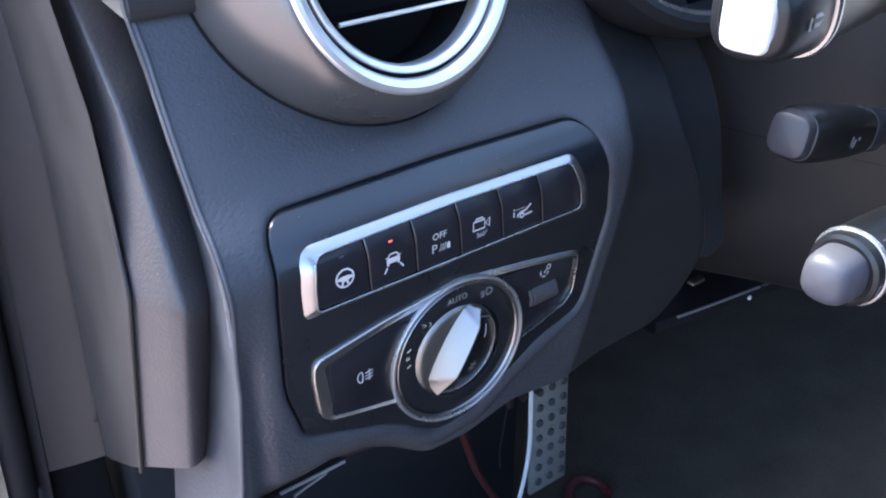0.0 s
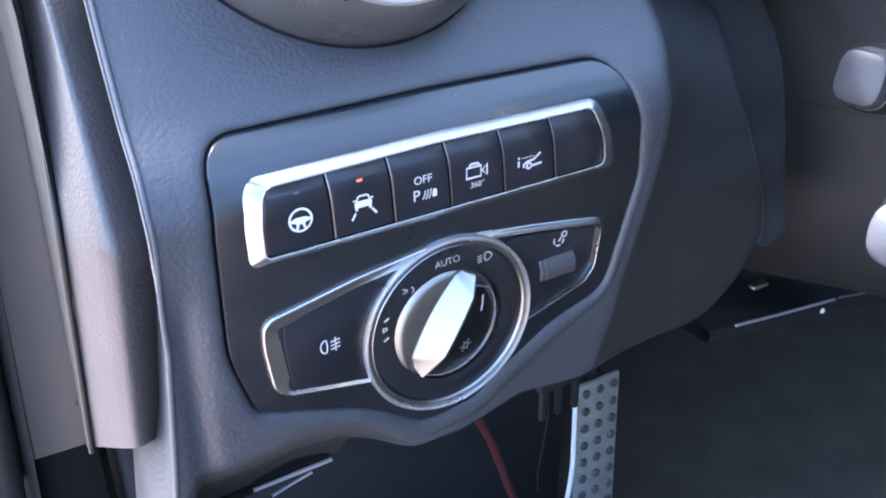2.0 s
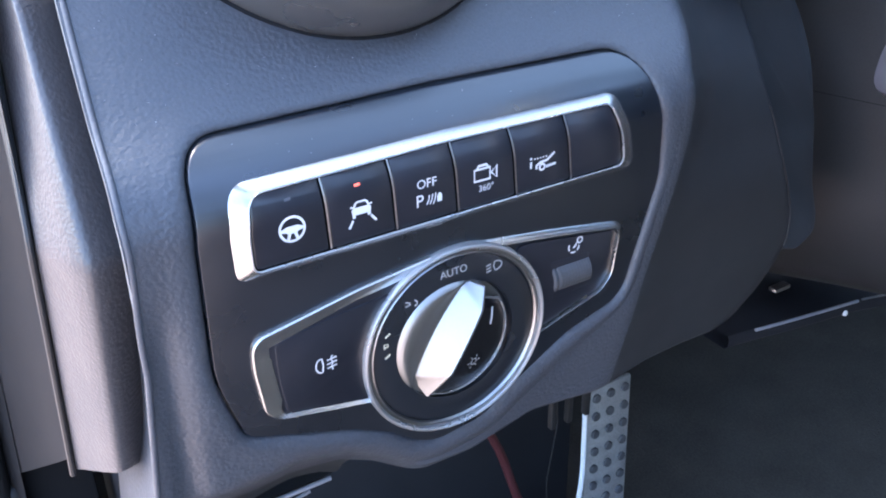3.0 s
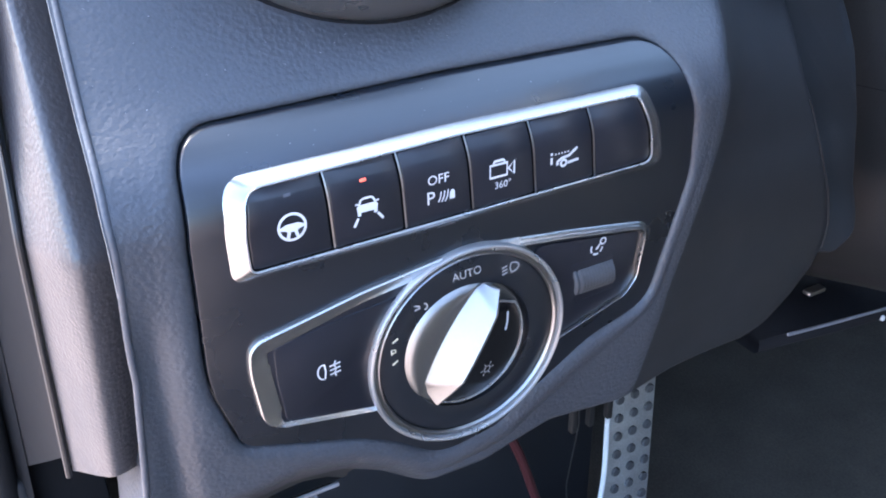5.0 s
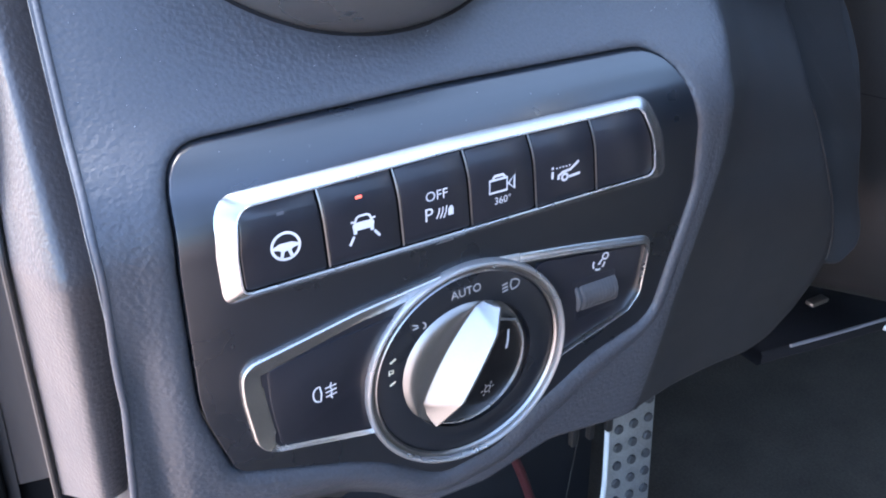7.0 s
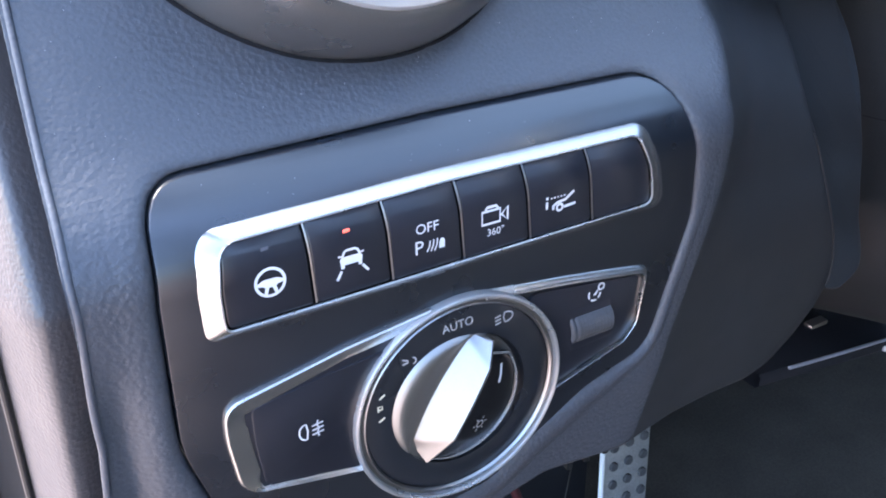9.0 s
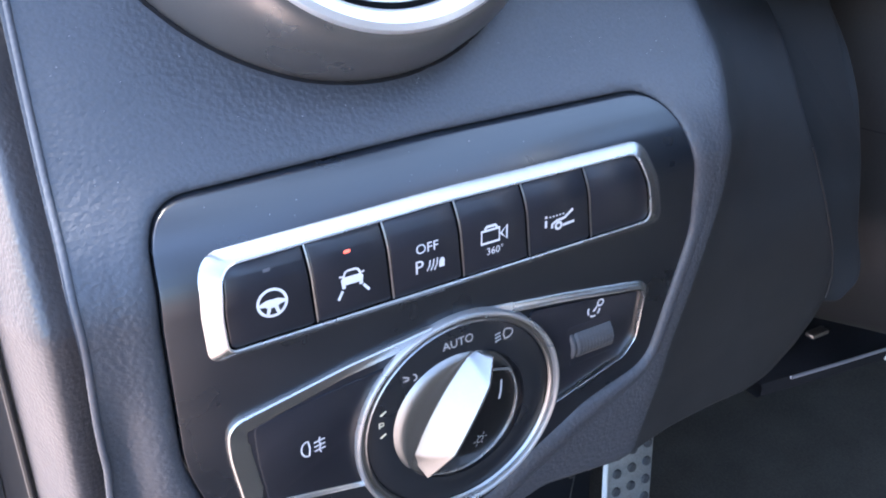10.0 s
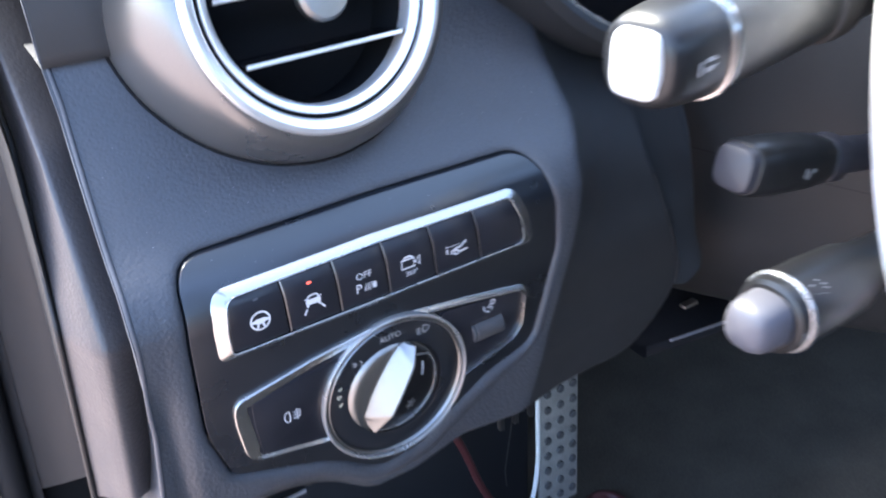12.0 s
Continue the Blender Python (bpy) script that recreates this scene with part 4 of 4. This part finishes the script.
def shroud_half(a0, a1, grow=1.0):
    bm = bmesh.new()
    rows = []
    for pr, w in ((-130, 1.12), (-70, 1.06), (-41, 1.0), (-10, 0.94), (30, 0.86), (60, 0.78), (66, 0.7), (66, 0.02)):
        row = []
        for k in range(41):
            a = radians(a0 + (a1 - a0) * k / 40)
            c, d = math.cos(a), math.sin(a)
            row.append(V(CX + 84 * w * grow * math.copysign(abs(c) ** 0.6, c), CZ + 136 * w * grow * math.copysign(abs(d) ** 0.7, d), pr if grow == 1.0 else pr - 2))
        rows.append(row)
    loft(bm, rows, closed=False)
    return bm


part("upper_shroud", shroud_half(-4.96, 184.96), DARK_SHROUD, column)
part("lower_shroud", shroud_half(185.04, 354.96), DARK_SHROUD, column)
part("joint", shroud_half(0, 360, 0.975), GAP_BLACK, column, "black joint between the shroud halves")


def squircle(profile, at, way, power=2.0, sides=48, tall=1.0, cap_start=False, cap_end=False):
    """Like lathe, with a section between a circle (2) and a rounded square (5). profile: (radius, along)."""
    bm = bmesh.new()
    w = Vector(way).normalized()
    u = (Vector((0, 0, 1)) - w * w.z).normalized()
    v = w.cross(u)
    rings = []
    for r, d in profile:
        ring = []
        for k in range(sides):
            c, d2 = math.cos(2 * math.pi * k / sides), math.sin(2 * math.pi * k / sides)
            c = math.copysign(abs(c) ** (2 / power), c)
            d2 = math.copysign(abs(d2) ** (2 / power), d2)
            ring.append(at + (u * c * r * tall + v * d2 * r + w * d) / 1000)
        rings.append(ring)
    loft(bm, rings, cap_start=cap_start, cap_end=cap_end)
    return bm


def bars(at, way, r, along, angle, rows_, parent, label):
    """Short printed bars on a stalk, at an angle round it from the top towards the seat."""
    w = Vector(way).normalized()
    u = (Vector((0, 0, 1)) - w * w.z).normalized()
    v = w.cross(u)
    bm = bmesh.new()
    for a0, a1, t0, t1 in rows_:
        quad = []
        for al, tt in ((a0, t0), (a1, t0), (a1, t1), (a0, t1)):
            g = radians(angle + tt)
            quad.append(bm.verts.new(at + (u * math.cos(g) * r + v * math.sin(g) * r + w * (along + al)) / 1000))
        bm.faces.new(quad)
    return part("icon", bm, DIM_PRINT, parent, label)


# indicator stalk
W1 = Vector((1, 0.16, -0.02))
A1 = V(34.5, 138.5, 80)
s1 = thing("indicator_stalk", 60, 120, 80, "thick black indicator stalk with a bright pale end button", "control stalk")
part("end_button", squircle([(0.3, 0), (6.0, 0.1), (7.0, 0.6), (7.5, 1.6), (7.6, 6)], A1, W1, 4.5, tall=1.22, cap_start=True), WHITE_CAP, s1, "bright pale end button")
b1 = part("body", squircle([(7.7, 3.5), (8.4, 1.6), (10.6, 2.4), (11.9, 3.8), (12.8, 7), (13.6, 14), (14.0, 24), (14.0, 34), (13.6, 60), (12.5, 90), (11, 170)], A1, W1, 2.5), STALK_BLACK, s1)
part("ring", squircle([(13.8, 23.6), (15.0, 23.8), (15.4, 24.4), (15.4, 26.0), (14, 26.4)], A1, W1, 2.4), SILVER, s1, "silver ring")
part("base_collar", squircle([(12.6, 84), (14.2, 85), (14.6, 90), (14.2, 97), (12, 98)], A1, W1, 2.4), GREY_TRIM, s1, "grey collar at the column")
bars(A1, W1, 13.75, 10, 92, [(0, 1.2, -8, 8), (2.6, 8.2, -10, -5), (2.6, 8.2, 0, 6), (4.2, 5.6, 7, 14)], s1, "pale wiper symbol")
# cruise stalk
W2 = Vector((1, 0.02, -0.22))
A2 = V(116, 73.2, 49)
s2 = thing("cruise_stalk", 130, 60, 48, "short black cruise control stalk with a paler flat end", "control stalk")
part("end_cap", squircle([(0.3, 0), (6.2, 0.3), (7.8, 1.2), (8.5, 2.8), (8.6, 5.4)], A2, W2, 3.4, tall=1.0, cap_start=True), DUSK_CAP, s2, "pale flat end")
part("body", squircle([(8.0, 4.8), (9.3, 5.2), (10.2, 7.0), (10.6, 20), (10.2, 38), (9.2, 50), (8.7, 53)], A2, W2, 2.8), STALK_BLACK, s2)
part("neck", squircle([(8.4, 51.6), (9.1, 52), (9.2, 60), (8.2, 62), (7, 64), (6.5, 120)], A2, W2, 2.8), DUSK_CAP, s2, "paler neck at the column")
bars(A2, W2, 10.75, 30, 95, [(0, 1.2, -12, 8), (2.2, 3.4, -6, 14), (4.4, 6.0, -10, -2)], s2, "pale worn symbol")
# steering adjustment stalk
W3 = Vector((1, 0.03, -0.03))
A3 = V(65, 54.8, 101)
s3 = thing("steering_adjust_stalk", 80, 40, 100, "black steering adjustment stalk with pale round tip", "control stalk")
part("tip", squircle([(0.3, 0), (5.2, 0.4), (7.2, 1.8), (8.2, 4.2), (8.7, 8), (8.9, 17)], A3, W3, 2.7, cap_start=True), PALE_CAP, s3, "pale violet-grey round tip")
part("body", squircle([(8.8, 13), (10.6, 12.6), (12.0, 13.4), (12.4, 16), (12.6, 22), (12.6, 34), (11.8, 50), (9.5, 60), (8.5, 150)], A3, W3, 2.1), STALK_BLACK, s3)
part("ring", squircle([(12.3, 16.8), (13.0, 17.0), (13.3, 17.5), (13.3, 18.3), (12.5, 18.8)], A3, W3, 2.1), CHROME, s3, "thin chrome ring")
bars(A3, W3, 12.8, 21.5, 40, [(0, 1.6, -10, 4), (3.4, 4.6, -14, 8), (4.8, 6.2, -6, 2)], s3, "pale arrow marks")
bars(A3, W3, 12.55, 13.8, 100, [(0, 1.2, -10, 10), (2.4, 3.4, -12, 2), (4.6, 6.4, -4, 10)], s3, "pale arrow marks")

# steering wheel
WA = Vector((0, -1, 0.25)).normalized()
WC = V(308.5, 103, 112)
wheel = part("steering_wheel", lathe([(185 + 14 * math.cos(k * math.pi / 8), 14 * math.sin(k * math.pi / 8)) for k in range(17)], WC, WA, 120), WHEEL_SKIN, column, "black leather steering wheel rim")
wq = WA.to_track_quat("Z", "Y")
trim_arc = [WC + wq @ Vector((185 * math.cos(radians(g)), 185 * math.sin(radians(g)), 0)) / 1000 for g in np.linspace(148, 245, 48)]
part("trim", tube(trim_arc, 15.0, 20), PALE_RIM, wheel, "bright silver trim along the rim")
part("hub", lathe([(0.5, -8), (60, -8), (72, -16), (76, -34), (70, -40)], WC, WA, 48, cap_start=True), WHEEL_SKIN, wheel, "black hub")
for ang in (20, 160, 270):
    d = wq @ Vector((math.cos(radians(ang)), math.sin(radians(ang)), 0))
    part("spoke", tube([WC + (d * 60 - WA * 20) / 1000, WC + (d * 120 - WA * 12) / 1000, WC + (d * 180) / 1000], [22, 16, 12], 12, flat=0.5), WHEEL_SKIN, wheel, "black spoke")

# ---- pedal, cable, covers ----
pedal = thing("brake_pedal", 210, -260, -190, "steel brake pedal with black rubber studs and bright edge", "pedal")


def on_pedal(a, b, d=0.0):
    """Across, up and proud on the pedal's face."""
    t = radians(6)
    return V(235 + a + 0.06 * b, -260 + b * math.cos(t) + d * math.sin(t), -180 + d * math.cos(t) - b * math.sin(t))


def pedal_box(a0, a1, b0, b1, d0, d1, bevel):
    bm = bmesh.new()
    bmesh.ops.create_cube(bm, size=1)
    for v in bm.verts:
        v.co = on_pedal(a0 if v.co.x < 0 else a1, b0 if v.co.z < 0 else b1, d1 if v.co.y < 0 else d0)
    bmesh.ops.bevel(bm, geom=bm.edges, offset=bevel / 1000, segments=2, profile=0.5, affect="EDGES")
    return bm


part("arm", tube([on_pedal(4, 20, -6), on_pedal(4, 60, -30), V(245, -90, -260), V(245, 0, -330)], 7, 10), RUBBER, pedal, "black pedal arm")
part("plate", pedal_box(-19, 20, -85, 31, -4, 0, 1.5), METAL_PEDAL, pedal)
part("edge", tube([on_pedal(-20.5 - 9 * max(0, (-20 - b) / 55) ** 2, b, 0.5) for b in np.linspace(26, -80, 16)], 1.8, 8), PALE_RIM, pedal, "bright steel edge")
for i in range(3):
    for j in range(8):
        part("stud", lathe([(3.4, -1), (3.4, 1.2), (2.7, 2.0), (0.4, 2.1)], on_pedal(-11 + i * 12.4, 23.5 - j * 14, 0), on_pedal(0, 0, 1) - on_pedal(0, 0, 0), 12, cap_end=True), STUD, pedal)

CABLE_TOP, CABLE_END = V(129, -209, -179), V(170, -307, -184)
cable = thing("cable", 150, -260, -180, "dark red cable hanging under the dashboard", "cable")
part("sheath", tube([CABLE_TOP.lerp(CABLE_END, s) + Vector((0.002 * math.sin(5 * s), 0, 0)) for s in np.linspace(-0.6, 1.4, 18)], 3.0, 10), RED_CABLE, cable)

wire = thing("wire", 184, -240, -176, "thin grey wire hanging under the dashboard", "wire")
part("sheath", tube([V(183, -190, -176), V(186, -218, -175), V(187, -235, -175), V(183, -262, -175), V(180, -282, -175), V(182, -300, -176)], 0.5, 8), GREY_TRIM, wire)
plug = thing("cable_plug", 137, -209, -190, "small dark red plug under the dashboard", "plug")
part("body", lathe([(5.5, -14), (5.5, 0), (4.6, 1.2), (3.2, 1.2), (3.0, -4), (0.3, -4)], V(137, -209, -190), Vector((-0.4, -1, 0.2)), 20), RED_CABLE, plug)
loop = thing("cable_loop", 328, -438, -200, "loop of dull dark red cable lying on the black carpet", "cable")
part("sheath", tube([V(318 + 19 * math.cos(g), -434.5 + 3 * math.sin(g) ** 2, -203 - 19 * math.sin(g)) for g in np.linspace(-0.6, 2 * math.pi - 1.2, 40)], 4.5, 10), RED_CABLE, loop)
bracket = thing("wiring_bracket", 150, -150, -110, "dark grey comb-shaped bracket under the dashboard", "bracket")
part("bar", block(128, 158, -152, -147, -116, -110, 1), DARK_SHROUD, bracket)
part("arm", tube([V(142, -149, -113), V(142, -110, -100), V(142, -66, -64), V(142, -60, -52)], 2.2, 8), DARK_SHROUD, bracket)
for x in (130, 141, 153):
    part("prong", block(x, x + 3.5, -172, -150, -115, -111, 0.8), DARK_SHROUD, bracket)
cover = thing("knee_cover", 280, -112, -62, "black under-dash cover with a pale front edge", "cover")
bm = bmesh.new()
rows = []
for x, z in ((198, -107.5), (214, -109.5), (250, -115), (302, -122), (345, -131), (420, -146)):
    rows.append([V(x, z, -61), V(x, z - 1.5, -60), V(x, z - 6, -60), V(x, z - 8, -62), V(x, z - 8, -260), V(x, z, -260)])
loft(bm, [r + [r[0]] for r in rows], closed=False)
part("board", bm, DARK_FELT, cover)
part("edge_strip", tube([V(216, -109.2, -59), V(250, -114.3, -59.4), V(300, -121.2, -60)], 0.85, 8), PALE_EDGE, cover, "pale edge strip")
part("edge_strip", tube([V(304, -121.8, -60.4), V(345, -130.5, -61)], 0.6, 8), ALU_DARK, cover, "duller edge strip")
part("screw", lathe([(1.6, -1), (1.6, 0.4), (1.1, 0.8), (0.2, 0.8)], V(290, -125.5, -59.6), Vector((0, -1, 0.2)), 16, cap_end=True), PALE_RIM, cover, "small bright screw")
part("clip", block(221, 232, -88, -85.5, -60, -55, 0.9), ALU_DARK, cover, "small dull metal clip")
board = part("kick_board", block(-75, 234, -440, -112, -290, -215, 3), DARK_FELT, None)
tagged(board, "black felt-lined board in the footwell", "footwell board")
cover2 = thing("lower_trim", -40, -95, -62, "black lower trim panel with a pale front edge", "cover")
part("board", block(-72, -19, -97, -92.4, -200, -63, 1.5), GAP_BLACK, cover2)
part("edge_strip", tube([V(-52.6, -89, -57), V(-19.6, -88.6, -56.6)], 0.9, 8), PALE_EDGE, cover2, "pale edge strip")
part("wire_clip", tube([V(-44, -100, -62), V(-36, -99, -63), V(-26, -97, -63)], 0.7, 8), PALE_EDGE, cover2, "dull bent wire clip")

# ---- instrument hood ----
hood = thing("instrument_hood", 150, 150, -40, "dark instrument hood with a thin chrome ring", "instrument hood")
HA = Vector((0, -1, 0.12)).normalized()
HC = V(180, 200, -36)
part("hood_rim", lathe([(124, -60), (121, -12), (117, -3), (113, -1), (110, -3), (108, -30)], HC, HA, 72), SKIN_SMOOTH, hood)
part("ring", lathe([(110.4, -5), (110, -3.2), (108.6, -3.2), (108, -5)], HC, HA, 72), CHROME, hood, "thin chrome ring")
part("dial_glass", lathe([(108.4, -26), (0.5, -26)], HC, HA, 64, cap_end=True), GLOSS_BLACK, hood, "black instrument face")

# ---- windscreen pillar above the dashboard's end ----
screen_pillar = thing("windscreen_pillar", -112, 205, -110, "dark trimmed windscreen pillar above the dashboard's end", "pillar", kind="structure")
part("trim", tube([V(-112, 205, -72), V(-108, 300, -42), V(-100, 420, 8), V(-88, 560, 85), V(-76, 690, 180)], [42, 38, 36, 34, 34], 20), CABIN, screen_pillar)

# ---- cabin that closes the place ----
def box(name, x0, x1, y0, y1, z0, z1, mat, label, category):
    bm = bmesh.new()
    bmesh.ops.create_cube(bm, size=1)
    for v in bm.verts:
        v.co = Vector((x0 if v.co.x < 0 else x1, y0 if v.co.y < 0 else y1, z0 if v.co.z < 0 else z1))
    ob = part(name, bm, mat, smooth=False)
    return tagged(ob, label, category, kind="structure")


box("floor", -0.14, 1.3, -0.25, 0.62, 0.20, 0.26, CARPET, "black carpet on the cabin floor", "floor")
box("floor_rear", -0.14, 1.3, -1.4, -0.25, 0.20, 0.30, CABIN, "plain dark rear cabin floor", "floor")
box("wall_front", -0.14, 1.3, 0.56, 0.62, 0.26, 0.80, CARPET, "black lined footwell bulkhead", "wall")
# Unseen wall, raised past window height to keep light off the flank.
box("wall_right", 1.30, 1.36, -1.4, 0.62, 0.20, 1.30, CABIN, "unseen plain dark wall opposite, added to cut light from the right", "wall")
# Unseen wall; its height is set so light over it reaches the bezel's top.
box("wall_rear", -0.14, 1.3, -1.06, -1.00, 0.20, 1.08, CABIN, "unseen plain dark rear wall, kept low to let light in above it", "wall")
# Unseen roof; edges and pale colour are set to brighten the upper fascia.
box("ceiling", 0.08, 1.3, -1.4, -0.46, 1.36, 1.40, LINING, "unseen light grey roof lining, cut back to let sky light onto the fascia", "ceiling")
# Unseen wall that narrows the door opening, blocking light from the left rear.
box("wall_left", -0.20, -0.14, -1.4, -0.46, 0.20, 1.36, CABIN, "unseen plain dark wall, added to block light behind the door opening", "wall")
box("wall_left_front", -0.20, -0.145, 0.225, 0.62, 0.20, 0.86, CARPET, "dark lined footwell side", "wall")
box("wall_sill", -0.20, -0.14, -0.46, 0.225, 0.20, 0.43, CABIN, "dark door sill below the opening", "wall")
box("ground", -60, 60, -60, 60, -0.1, 0.0, ASPHALT, "dusty brownish paving outside the car", "ground")
# Unseen windscreen, added to tint the light that enters from ahead.
bm = bmesh.new()
quad = ((-0.10, 0.60, 0.90), (1.30, 0.60, 0.90), (1.30, -0.33, 1.38), (-0.10, -0.33, 1.38))
bm.faces.new([bm.verts.new(c) for c in quad])
bmesh.ops.solidify(bm, geom=bm.faces[:], thickness=0.005)
screen = part("windscreen", bm, TINTED, None, smooth=False)
tagged(screen, "unseen sloping windscreen glass, tinted to take some blue out of the light", "windscreen", kind="structure")
